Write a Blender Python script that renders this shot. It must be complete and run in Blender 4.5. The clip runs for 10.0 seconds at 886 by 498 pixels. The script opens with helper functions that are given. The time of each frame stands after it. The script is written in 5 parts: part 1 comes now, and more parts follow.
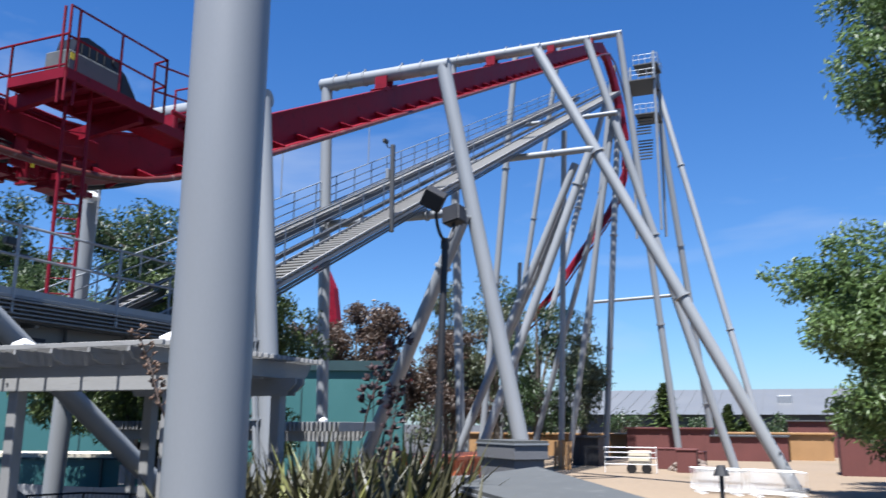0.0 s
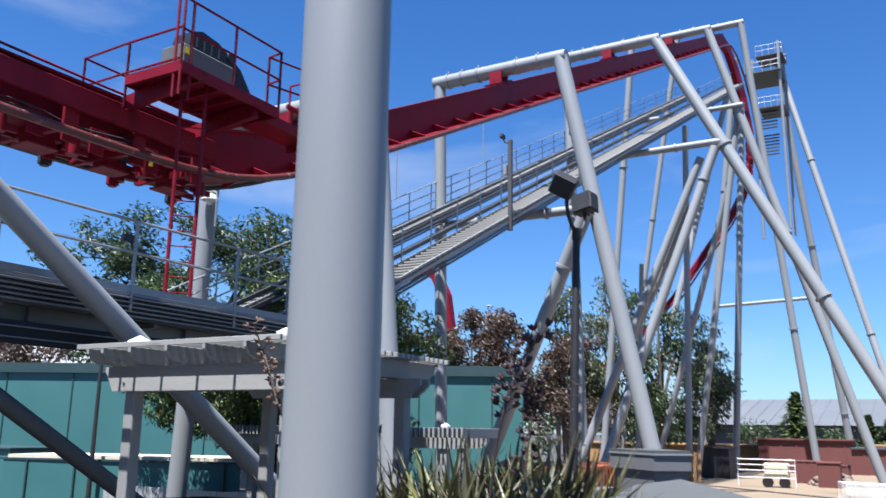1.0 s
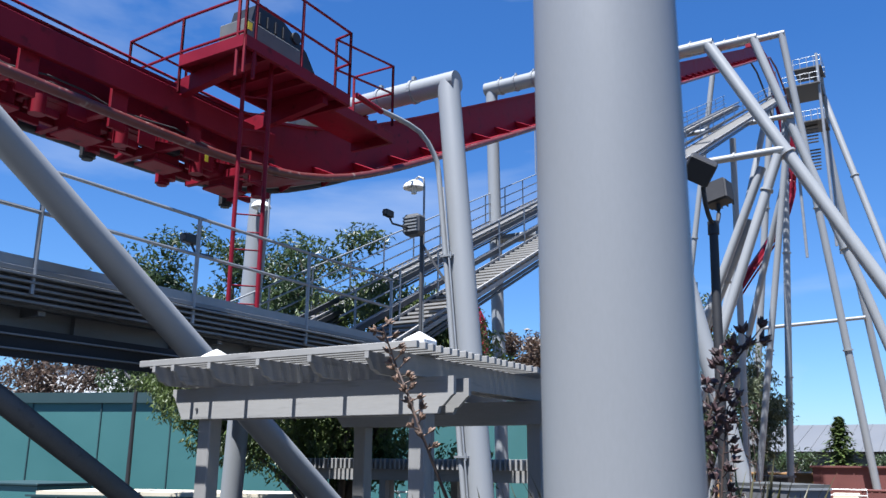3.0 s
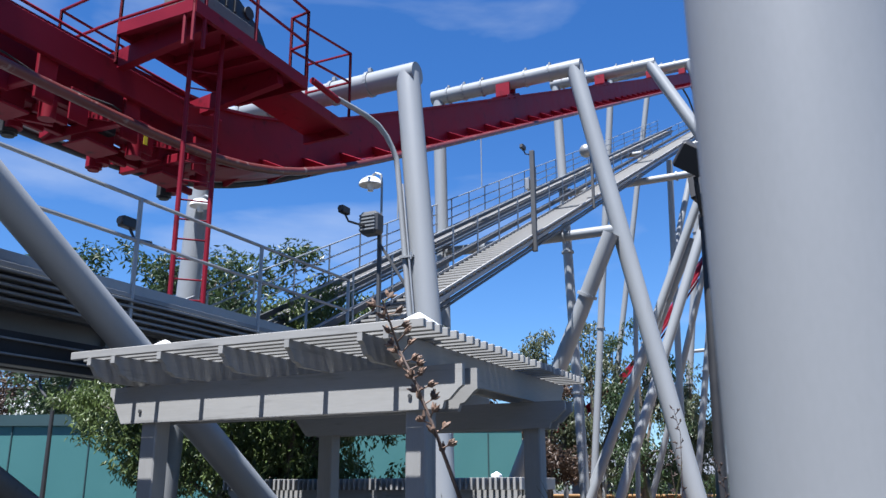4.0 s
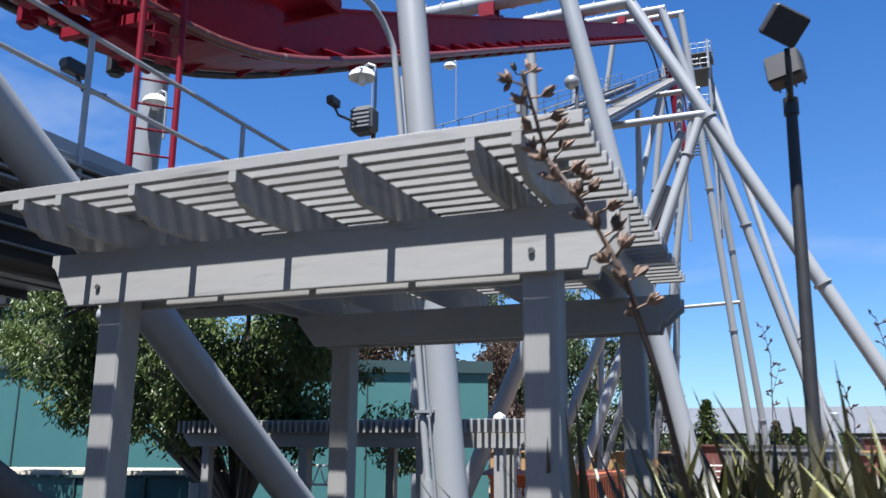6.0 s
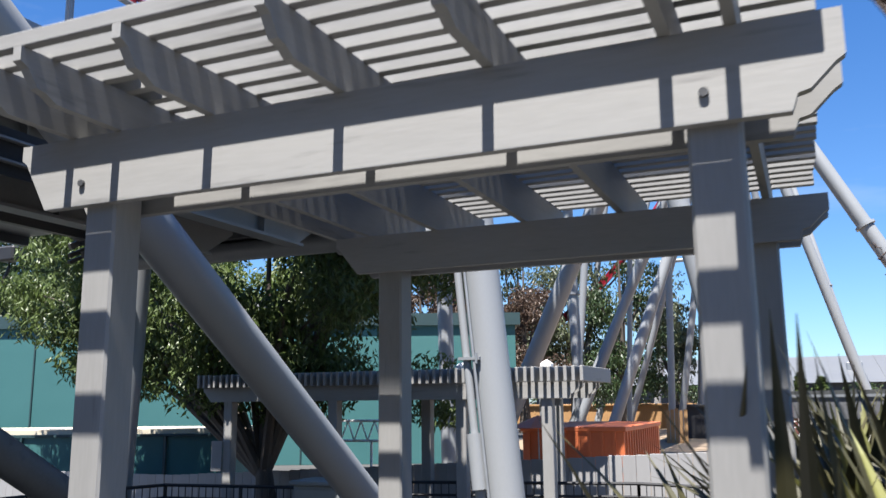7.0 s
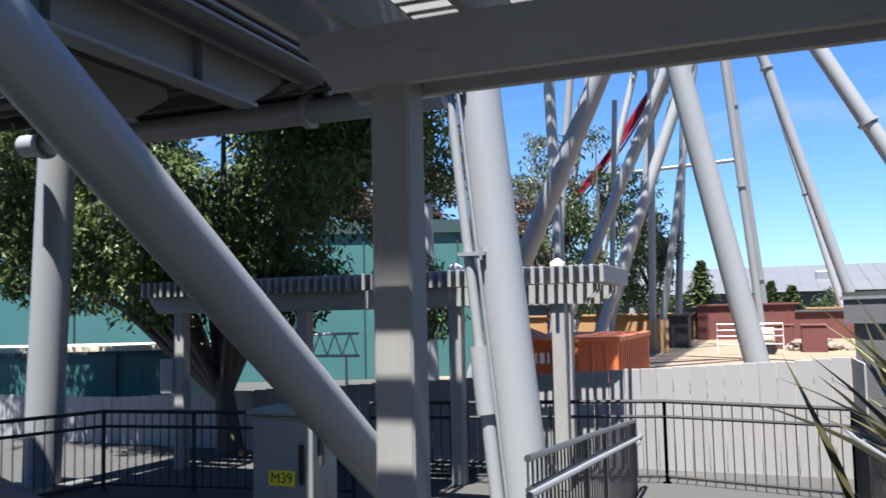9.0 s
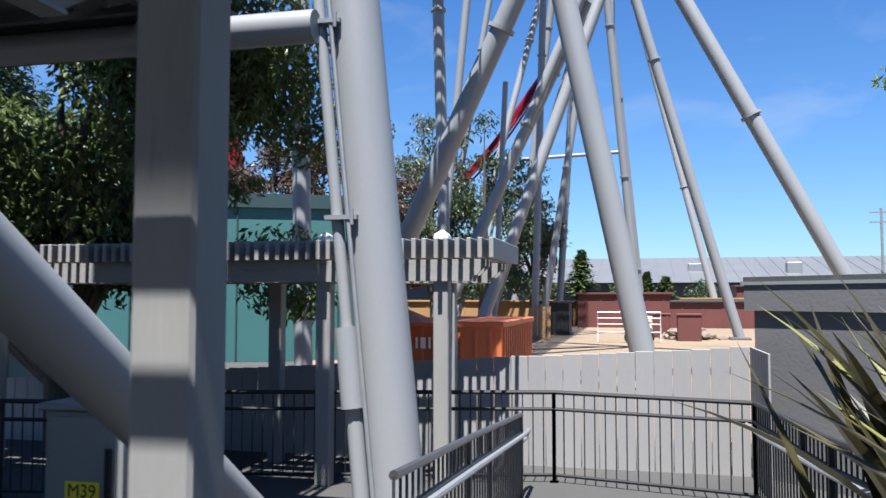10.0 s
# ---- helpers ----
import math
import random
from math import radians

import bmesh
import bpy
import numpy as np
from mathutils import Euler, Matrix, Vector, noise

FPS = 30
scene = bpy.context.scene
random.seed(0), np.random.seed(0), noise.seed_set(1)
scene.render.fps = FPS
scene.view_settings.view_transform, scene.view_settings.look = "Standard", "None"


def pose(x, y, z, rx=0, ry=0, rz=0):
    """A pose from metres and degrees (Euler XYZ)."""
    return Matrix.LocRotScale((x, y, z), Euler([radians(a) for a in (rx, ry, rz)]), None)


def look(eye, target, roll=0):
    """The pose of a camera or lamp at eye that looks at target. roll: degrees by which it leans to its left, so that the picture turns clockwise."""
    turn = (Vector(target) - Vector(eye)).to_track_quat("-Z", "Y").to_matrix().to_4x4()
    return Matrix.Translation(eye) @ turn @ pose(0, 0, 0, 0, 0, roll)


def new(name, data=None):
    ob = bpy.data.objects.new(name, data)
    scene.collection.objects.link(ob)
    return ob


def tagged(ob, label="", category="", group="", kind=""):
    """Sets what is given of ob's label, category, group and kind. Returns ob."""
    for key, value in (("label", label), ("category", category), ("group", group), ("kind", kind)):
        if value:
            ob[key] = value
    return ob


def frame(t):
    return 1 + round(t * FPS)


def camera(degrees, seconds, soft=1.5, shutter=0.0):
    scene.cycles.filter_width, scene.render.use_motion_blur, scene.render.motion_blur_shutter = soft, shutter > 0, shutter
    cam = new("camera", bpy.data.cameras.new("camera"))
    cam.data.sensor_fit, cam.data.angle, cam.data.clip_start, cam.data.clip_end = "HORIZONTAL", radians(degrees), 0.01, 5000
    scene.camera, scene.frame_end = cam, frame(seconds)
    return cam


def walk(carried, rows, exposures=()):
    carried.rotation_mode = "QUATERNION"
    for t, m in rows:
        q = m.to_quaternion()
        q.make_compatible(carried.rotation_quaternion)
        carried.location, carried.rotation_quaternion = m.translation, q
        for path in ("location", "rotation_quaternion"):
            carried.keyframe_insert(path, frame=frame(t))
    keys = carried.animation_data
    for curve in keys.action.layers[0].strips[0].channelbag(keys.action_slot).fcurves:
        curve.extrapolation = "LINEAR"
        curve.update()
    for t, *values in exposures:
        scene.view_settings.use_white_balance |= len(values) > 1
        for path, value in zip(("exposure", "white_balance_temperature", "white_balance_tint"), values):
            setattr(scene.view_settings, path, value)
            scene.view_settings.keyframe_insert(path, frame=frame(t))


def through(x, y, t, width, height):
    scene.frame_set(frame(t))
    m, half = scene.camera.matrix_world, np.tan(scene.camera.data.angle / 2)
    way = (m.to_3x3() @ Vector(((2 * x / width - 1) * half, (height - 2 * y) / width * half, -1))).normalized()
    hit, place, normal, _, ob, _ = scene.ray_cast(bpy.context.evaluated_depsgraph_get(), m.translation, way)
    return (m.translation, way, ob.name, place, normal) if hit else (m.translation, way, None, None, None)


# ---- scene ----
cam = camera(55.6, 10.0, soft=1.45, shutter=0.3)
PATH = [
    (0, (10.141, -8.938, 2.855), (9.396, -7.127, 3.262), 0.3),
    (0.5, (9.808, -8.352, 2.817), (8.88, -6.619, 3.183), 0.6),
    (1, (9.347, -7.966, 2.813), (8.368, -6.274, 3.236), 0.9),
    (1.5, (8.853, -7.899, 2.855), (7.759, -6.301, 3.354), 2.6),
    (2, (8.295, -7.68, 2.867), (7.223, -6.064, 3.358), 0.8),
    (2.2, (8.004, -7.425, 2.908), (6.934, -5.806, 3.391), -0.1),
    (3.3, (6.574, -6.505, 2.794), (5.6, -4.83, 3.292), 0.6),
    (3.5, (6.348, -6.384, 2.727), (5.399, -4.701, 3.247), 0.5),
    (4, (5.736, -5.868, 2.702), (4.888, -4.14, 3.248), -0.2),
    (4.5, (5.216, -5.434, 2.643), (4.375, -3.701, 3.182), -1.0),
    (5, (4.705, -4.966, 2.618), (3.926, -3.203, 3.151), -0.3),
    (5.5, (4.212, -4.508, 2.566), (3.474, -2.722, 3.083), -0.3),
    (5.7, (4.027, -4.358, 2.502), (3.311, -2.556, 2.992), 0.3),
    (6.8, (3.075, -3.166, 2.362), (2.271, -1.373, 2.739), 0.5),
    (7, (2.884, -2.961, 2.359), (2.112, -1.152, 2.717), -0.6),
    (7.5, (2.433, -2.469, 2.329), (1.559, -0.695, 2.629), -2.6),
    (8, (2.148, -2.006, 2.295), (1.27, -0.227, 2.55), -2.0),
    (8.5, (1.932, -1.472, 2.3), (1.104, 0.338, 2.493), -1.8),
    (9, (1.695, -0.915, 2.283), (0.979, 0.946, 2.44), -1.3),
    (9.5, (1.572, -0.254, 2.251), (1.0, 1.657, 2.382), -0.9),
    (10, (1.376, 0.448, 2.205), (0.918, 2.392, 2.322), 0.0),
]
EXPOSURES = [(0.0, 1.54, 6050), (1.0, 1.66, 6050), (2.2, 1.66, 6050), (4.0, 1.65, 6050), (4.7, 1.72, 6050), (5.5, 1.66, 6100), (6.9, 1.84, 6450), (7.5, 2.02, 6650), (8.2, 2.06, 6650), (8.9, 1.98, 6500), (9.5, 1.76, 6300), (10.0, 1.66, 6300)]
walk(cam, [(t, look(eye, target, roll)) for t, eye, target, roll in PATH], EXPOSURES)

# ---- daylight ----
SUN_ELEVATION, SUN_AZIMUTH = radians(69.0), radians(178.0)  # azimuth clockwise from +y
world = bpy.data.worlds.new("daylight")
scene.world = world
world.use_nodes = True
wn = world.node_tree.nodes
sky = wn.new("ShaderNodeTexSky")
sky.sky_type, sky.sun_disc = "NISHITA", False
sky.sun_elevation, sky.sun_rotation = SUN_ELEVATION, SUN_AZIMUTH
sky.altitude, sky.air_density, sky.dust_density, sky.ozone_density = 0.0, 1.0, 0.3, 2.0
wn["Background"].inputs["Strength"].default_value = 0.05
tint = wn.new("ShaderNodeMix")
tint.data_type, tint.blend_type = "RGBA", "MULTIPLY"
way = wn.new("ShaderNodeTexCoord")
split = wn.new("ShaderNodeSeparateXYZ")
world.node_tree.links.new(way.outputs["Generated"], split.inputs[0])
clear = wn.new("ShaderNodeMapRange")  # haze thins the blue towards the horizon
clear.inputs["From Min"].default_value, clear.inputs["From Max"].default_value = 0.0, 0.45
clear.inputs["To Min"].default_value, clear.inputs["To Max"].default_value = 0.62, 1.0
world.node_tree.links.new(split.outputs["Z"], clear.inputs["Value"])
world.node_tree.links.new(clear.outputs["Result"], tint.inputs["Factor"])
tint.inputs["B"].default_value = (0.355, 0.69, 1.09, 1)
world.node_tree.links.new(sky.outputs[0], tint.inputs["A"])
stretch = wn.new("ShaderNodeMapping")
stretch.inputs["Scale"].default_value = (1.0, 1.0, 3.2)
puffs = wn.new("ShaderNodeTexNoise")  # thin high cloud
puffs.inputs["Scale"].default_value, puffs.inputs["Detail"].default_value, puffs.inputs["Distortion"].default_value = 2.6, 9.0, 0.3
wisps = wn.new("ShaderNodeMapRange")
wisps.inputs["From Min"].default_value, wisps.inputs["From Max"].default_value = 0.54, 0.78
wisps.inputs["To Min"].default_value, wisps.inputs["To Max"].default_value = 0.0, 0.5
cloud = wn.new("ShaderNodeMix")
cloud.data_type = "RGBA"
cloud.inputs["B"].default_value = (4.9, 5.35, 6.1, 1)
world.node_tree.links.new(way.outputs["Generated"], stretch.inputs["Vector"])
world.node_tree.links.new(stretch.outputs[0], puffs.inputs["Vector"])
world.node_tree.links.new(puffs.outputs["Fac"], wisps.inputs["Value"])
world.node_tree.links.new(wisps.outputs["Result"], cloud.inputs["Factor"])
world.node_tree.links.new(tint.outputs["Result"], cloud.inputs["A"])
world.node_tree.links.new(cloud.outputs["Result"], wn["Background"].inputs["Color"])
sun = new("sun", bpy.data.lights.new("sun", "SUN"))
sun.data.energy, sun.data.angle, sun.data.color = 5.0, radians(0.53), (1.0, 0.965, 0.93)
sun_way = Vector((math.sin(SUN_AZIMUTH) * math.cos(SUN_ELEVATION), math.cos(SUN_AZIMUTH) * math.cos(SUN_ELEVATION), math.sin(SUN_ELEVATION)))
sun.matrix_world = look(sun_way * 60, (0, 0, 0))


# ---- materials ----
def material(name, base, rough=0.6, metal=0.0, vary=0.15, scale=3.0, fine=60.0, bump=0.02, dirt=None, dirt_amount=0.0, spec=0.5, streak=(1, 1, 1), island=0.0, relief=0.01):
    """A surface with variation at two scales, a fine relief and optional dirt in patches."""
    m = bpy.data.materials.new(name)
    m.use_nodes = True
    nt = m.node_tree
    n, l = nt.nodes, nt.links
    b = n["Principled BSDF"]
    b.inputs["Metallic"].default_value = metal
    b.inputs["Specular IOR Level"].default_value = spec
    co = n.new("ShaderNodeTexCoord")
    mp = n.new("ShaderNodeMapping")
    mp.inputs["Scale"].default_value = streak
    l.new(co.outputs["Object"], mp.inputs["Vector"])
    big = n.new("ShaderNodeTexNoise")
    big.inputs["Scale"].default_value, big.inputs["Detail"].default_value = scale, 5.0
    small = n.new("ShaderNodeTexNoise")
    small.inputs["Scale"].default_value, small.inputs["Detail"].default_value = fine, 3.0
    for t in (big, small):
        l.new(mp.outputs[0], t.inputs["Vector"])
    mixf = n.new("ShaderNodeMath")
    mixf.operation = "MULTIPLY_ADD"
    l.new(big.outputs["Fac"], mixf.inputs[0])
    mixf.inputs[1].default_value = 0.65
    half = n.new("ShaderNodeMath")
    half.operation = "MULTIPLY"
    half.inputs[1].default_value = 0.35
    l.new(small.outputs["Fac"], half.inputs[0])
    l.new(half.outputs[0], mixf.inputs[2])
    last = mixf.outputs[0]
    if island:
        info = n.new("ShaderNodeObjectInfo")
        geo = n.new("ShaderNodeNewGeometry")
        tot = n.new("ShaderNodeMath")
        tot.operation = "ADD"
        l.new(info.outputs["Random"], tot.inputs[0])
        l.new(geo.outputs["Random Per Island"], tot.inputs[1])
        fr = n.new("ShaderNodeMath")
        fr.operation = "FRACT"
        l.new(tot.outputs[0], fr.inputs[0])
        sc = n.new("ShaderNodeMath")
        sc.operation = "MULTIPLY_ADD"
        sc.inputs[1].default_value, sc.inputs[2].default_value = island, -island / 2
        l.new(fr.outputs[0], sc.inputs[0])
        ad = n.new("ShaderNodeMath")
        ad.operation = "ADD"
        l.new(last, ad.inputs[0])
        l.new(sc.outputs[0], ad.inputs[1])
        last = ad.outputs[0]
    ramp = n.new("ShaderNodeValToRGB")
    lo, hi = [max(c * (1 - vary), 0) for c in base], [min(c * (1 + vary), 1) for c in base]
    ramp.color_ramp.elements[0].position, ramp.color_ramp.elements[1].position = 0.25, 0.75
    ramp.color_ramp.elements[0].color, ramp.color_ramp.elements[1].color = (*lo, 1), (*hi, 1)
    l.new(last, ramp.inputs[0])
    colour = ramp.outputs[0]
    if dirt:
        dn = n.new("ShaderNodeTexNoise")
        dn.inputs["Scale"].default_value, dn.inputs["Detail"].default_value = scale * 2.3, 8.0
        l.new(mp.outputs[0], dn.inputs["Vector"])
        dr = n.new("ShaderNodeValToRGB")
        dr.color_ramp.elements[0].position, dr.color_ramp.elements[1].position = 0.72 - 0.4 * dirt_amount, 0.85 - 0.3 * dirt_amount
        l.new(dn.outputs["Fac"], dr.inputs[0])
        mx = n.new("ShaderNodeMix")
        mx.data_type = "RGBA"
        l.new(dr.outputs[0], mx.inputs["Factor"])
        l.new(colour, mx.inputs["A"])
        mx.inputs["B"].default_value = (*dirt, 1)
        colour = mx.outputs["Result"]
    l.new(colour, b.inputs["Base Color"])
    rr = n.new("ShaderNodeMath")
    rr.operation = "MULTIPLY_ADD"
    rr.inputs[1].default_value, rr.inputs[2].default_value = 0.2, rough - 0.1
    l.new(big.outputs["Fac"], rr.inputs[0])
    l.new(rr.outputs[0], b.inputs["Roughness"])
    if bump:
        bp = n.new("ShaderNodeBump")
        bp.inputs["Strength"].default_value, bp.inputs["Distance"].default_value = min(bump * 10, 1), relief
        l.new(small.outputs["Fac"], bp.inputs["Height"])
        l.new(bp.outputs[0], b.inputs["Normal"])
    return m


def leaf_material(name, base, vary=0.5, through=0.35):
    """Leaves: dull gloss, tint by clump, some light passing through."""
    m = bpy.data.materials.new(name)
    m.use_nodes = True
    nt = m.node_tree
    n, l = nt.nodes, nt.links
    b, out = n["Principled BSDF"], n["Material Output"]
    geo, info = n.new("ShaderNodeNewGeometry"), n.new("ShaderNodeTexCoord")
    noi = n.new("ShaderNodeTexNoise")
    noi.inputs["Scale"].default_value = 0.8
    l.new(info.outputs["Object"], noi.inputs["Vector"])
    mx = n.new("ShaderNodeMath")
    mx.operation = "MULTIPLY_ADD"
    mx.inputs[1].default_value, = (0.5,)
    l.new(geo.outputs["Random Per Island"], mx.inputs[0])
    hf = n.new("ShaderNodeMath")
    hf.operation = "MULTIPLY"
    hf.inputs[1].default_value = 0.5
    l.new(noi.outputs["Fac"], hf.inputs[0])
    l.new(hf.outputs[0], mx.inputs[2])
    ramp = n.new("ShaderNodeValToRGB")
    ramp.color_ramp.elements[0].position, ramp.color_ramp.elements[1].position = 0.1, 0.85
    ramp.color_ramp.elements[0].color = (*[c * (1 - vary) for c in base], 1)
    ramp.color_ramp.elements[1].color = (*[c * (1 + vary) for c in base], 1)
    l.new(mx.outputs[0], ramp.inputs[0])
    l.new(ramp.outputs[0], b.inputs["Base Color"])
    b.inputs["Roughness"].default_value = 0.45
    tr = n.new("ShaderNodeBsdfTranslucent")
    l.new(ramp.outputs[0], tr.inputs["Color"])
    ms = n.new("ShaderNodeMixShader")
    ms.inputs[0].default_value = through
    l.new(b.outputs[0], ms.inputs[1])
    l.new(tr.outputs[0], ms.inputs[2])
    l.new(ms.outputs[0], out.inputs["Surface"])
    return m


WHITE_STEEL = material("pale_grey_painted_steel", (0.2025, 0.2122, 0.2203), 0.42, vary=0.07, scale=1.2, fine=90, bump=0.006, dirt=(0.1782, 0.1782, 0.1741), dirt_amount=0.15, streak=(1, 1, 0.25), relief=0.003)
RED_STEEL = material("faded_red_painted_steel", (0.149, 0.0052, 0.0149), 0.5, vary=0.22, scale=1.6, fine=50, bump=0.01, dirt=(0.0405, 0.0032, 0.0065), dirt_amount=0.3, relief=0.004, spec=0.15)
RAIL_STEEL = material("worn_orange_red_rail", (0.085, 0.016, 0.014), 0.4, vary=0.3, scale=3, fine=70, bump=0.01, dirt=(0.2025, 0.162, 0.1458), dirt_amount=0.3)
GALV = material("galvanised_steel", (0.2268, 0.2389, 0.2511), 0.45, metal=0.35, vary=0.14, scale=4, fine=60, bump=0.008, relief=0.003)
DECK_STEEL = material("grey_deck_steel", (0.1377, 0.1458, 0.1539), 0.5, metal=0.1, vary=0.15, scale=2, fine=40, bump=0.01)
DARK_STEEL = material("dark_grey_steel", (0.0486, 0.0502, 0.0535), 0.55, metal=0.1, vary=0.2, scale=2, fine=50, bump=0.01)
BLACK_STEEL = material("black_painted_steel", (0.013, 0.013, 0.0146), 0.6, vary=0.3, scale=4, fine=60, bump=0.008)
def painted_timber(name, streak):
    """Grey paint over timber whose grain runs one way, with cracks and scuffs."""
    return material(name, (0.224, 0.221, 0.211), 0.62, vary=0.14, scale=5.0, fine=70, bump=0.014, dirt=(0.1134, 0.111, 0.1077), dirt_amount=0.22, streak=streak, island=0.25, relief=0.003)


GREY_WOOD = painted_timber("grey_painted_timber", (0.12, 1, 1))
GREY_WOOD_DEEP = painted_timber("grey_painted_rafter_timber", (1, 0.12, 1))
GREY_WOOD_TALL = painted_timber("grey_painted_post_timber", (1, 1, 0.12))
FENCE_PAINT = material("pale_grey_fence_board", (0.243, 0.2398, 0.2365), 0.65, vary=0.08, scale=1.5, fine=40, bump=0.02, dirt=(0.2916, 0.2835, 0.2754), dirt_amount=0.2, streak=(1, 1, 0.15), island=0.25)
TEAL = material("teal_painted_wall", (0.032, 0.113, 0.111), 0.55, vary=0.08, scale=0.5, fine=20, bump=0.02, dirt=(0.032, 0.1, 0.1), dirt_amount=0.12)
CONCRETE = material("weathered_concrete", (0.0932, 0.0915, 0.0891), 0.8, vary=0.15, scale=0.8, fine=30, bump=0.05, dirt=(0.0729, 0.0713, 0.0689), dirt_amount=0.3)
ASPHALT = material("worn_asphalt", (0.0446, 0.0437, 0.0421), 0.88, vary=0.25, scale=0.3, fine=40, bump=0.05, dirt=(0.0689, 0.0648, 0.0567), dirt_amount=0.3)
RUBBLE = material("pale_dusty_rubble", (0.1782, 0.1377, 0.1134), 0.9, vary=0.3, scale=3, fine=30, bump=0.05, island=0.5)
FASCIA = material("dark_weathered_fascia", (0.0243, 0.0251, 0.0267), 0.8, vary=0.25, scale=1.5, fine=40, bump=0.01, spec=0.2)
MOTOR_GREY = material("dusty_grey_motor_paint", (0.081, 0.0851, 0.0851), 0.55, vary=0.2, scale=3, fine=40, bump=0.01, dirt=(0.0405, 0.0405, 0.0389), dirt_amount=0.3)
SAND = material("dry_sandy_ground", (0.1863, 0.1377, 0.0891), 0.9, vary=0.25, scale=0.06, fine=3, bump=0.06, dirt=(0.1053, 0.0891, 0.0486), dirt_amount=0.35)
ROOF = material("pale_metal_roof", (0.1094, 0.1134, 0.1174), 0.5, vary=0.08, scale=0.2, fine=6, bump=0.01)
BARK = material("grey_brown_bark", (0.075, 0.06, 0.047), 0.85, vary=0.35, scale=3, fine=25, bump=0.06, streak=(1, 1, 0.3), relief=0.02)
WHITE_ENAMEL = material("white_enamel", (0.66, 0.66, 0.65), 0.3, vary=0.05, scale=5, fine=50, bump=0.004)
RUST = material("rust_red_wall", (0.1013, 0.0292, 0.0243), 0.75, vary=0.25, scale=0.6, fine=12, bump=0.03)
ORANGE = material("orange_container_steel", (0.405, 0.1053, 0.0365), 0.55, vary=0.15, scale=0.8, fine=15, bump=0.02, dirt=(0.243, 0.0729, 0.0324), dirt_amount=0.25)
TAN = material("tan_timber_wall", (0.2916, 0.162, 0.0648), 0.75, vary=0.2, scale=0.7, fine=12, bump=0.03)
BOX_GREY = material("grey_green_cabinet_paint", (0.1944, 0.2106, 0.2025), 0.5, vary=0.08, scale=2, fine=40, bump=0.008, dirt=(0.1215, 0.1215, 0.1134), dirt_amount=0.15)
YELLOW = material("yellow_label", (0.75, 0.62, 0.03), 0.5, vary=0.05, scale=8, fine=60, bump=0.0)
BLACK = material("black_plastic", (0.0097, 0.0097, 0.0105), 0.4, vary=0.2, scale=6, fine=60, bump=0.004)
STAIR_STEEL = material("pale_stair_grating", (0.243, 0.2389, 0.2308), 0.55, metal=0.1, vary=0.12, scale=2, fine=30, bump=0.01, dirt=(0.243, 0.2187, 0.1782), dirt_amount=0.2)
LEAF_GREEN = leaf_material("mid_green_leaves", (0.084, 0.118, 0.033))
LEAF_DARK = leaf_material("dark_green_leaves", (0.0382, 0.0638, 0.0221))
LEAF_BROWN = leaf_material("brown_purple_leaves", (0.078, 0.05, 0.034))
LEAF_BRIGHT = leaf_material("bright_green_leaves", (0.105, 0.16, 0.05))
LEAF_GREY = leaf_material("grey_green_leaves", (0.085, 0.1, 0.052))


# ---- mesh tools ----
def thing(name, label, category, group="", kind="", at=(0, 0, 0)):
    ob = new(name)
    ob.empty_display_size = 0.2
    ob.location = at
    return tagged(ob, label, category, group, kind)


def link_mesh(name, bm, mat, smooth=False):
    me = bpy.data.meshes.new(name)
    bm.to_mesh(me)
    bm.free()
    for mm in (mat if isinstance(mat, (list, tuple)) else (mat,)):
        me.materials.append(mm)
    if smooth:
        me.shade_smooth()
        me.set_sharp_from_angle(angle=radians(40))
    return new(name, me)


def part(name, bm, mat, parent, label="", smooth=False):
    ob = link_mesh(name, bm, mat, smooth)
    ob.parent = parent
    base = Vector((0, 0, 0))
    up = parent
    while up:
        base += up.location
        up = up.parent
    ob.data.transform(Matrix.Translation(-base))
    if label:
        ob["label"] = label
    return ob


def structure(name, bm, mat, label="", category="", smooth=False):
    return tagged(link_mesh(name, bm, mat, smooth), label, category, "", "structure")


def tube(bm, p, q, r, seg=14, r2=None, caps=True):
    p, q = Vector(p), Vector(q)
    d = q - p
    m = Matrix.Translation((p + q) / 2) @ d.to_track_quat("Z", "Y").to_matrix().to_4x4()
    bmesh.ops.create_cone(bm, cap_ends=caps, segments=seg, radius1=r, radius2=r if r2 is None else r2, depth=d.length, matrix=m)
    return bm


def sweep(bm, pts, r, seg=8, caps=True):
    """A round bar along a line of points."""
    pts = [Vector(p) for p in pts]
    rings = []
    up = Vector((0.013, 0.021, 1)).normalized()
    for i, p in enumerate(pts):
        d = (pts[min(i + 1, len(pts) - 1)] - pts[max(i - 1, 0)]).normalized()
        a = d.cross(up)
        if a.length < 0.2:
            a = d.cross(Vector((1, 0.1, 0)))
        a.normalize()
        b = a.cross(d)
        rings.append([bm.verts.new(p + (a * math.cos(k * math.tau / seg) + b * math.sin(k * math.tau / seg)) * (r[i] if isinstance(r, (list, tuple)) else r)) for k in range(seg)])
    for s, t in zip(rings, rings[1:]):
        for k in range(seg):
            bm.faces.new((s[k], s[(k + 1) % seg], t[(k + 1) % seg], t[k]))
    if caps:
        bm.faces.new(rings[0][::-1])
        bm.faces.new(rings[-1])
    bmesh.ops.recalc_face_normals(bm, faces=bm.faces[:])
    return bm


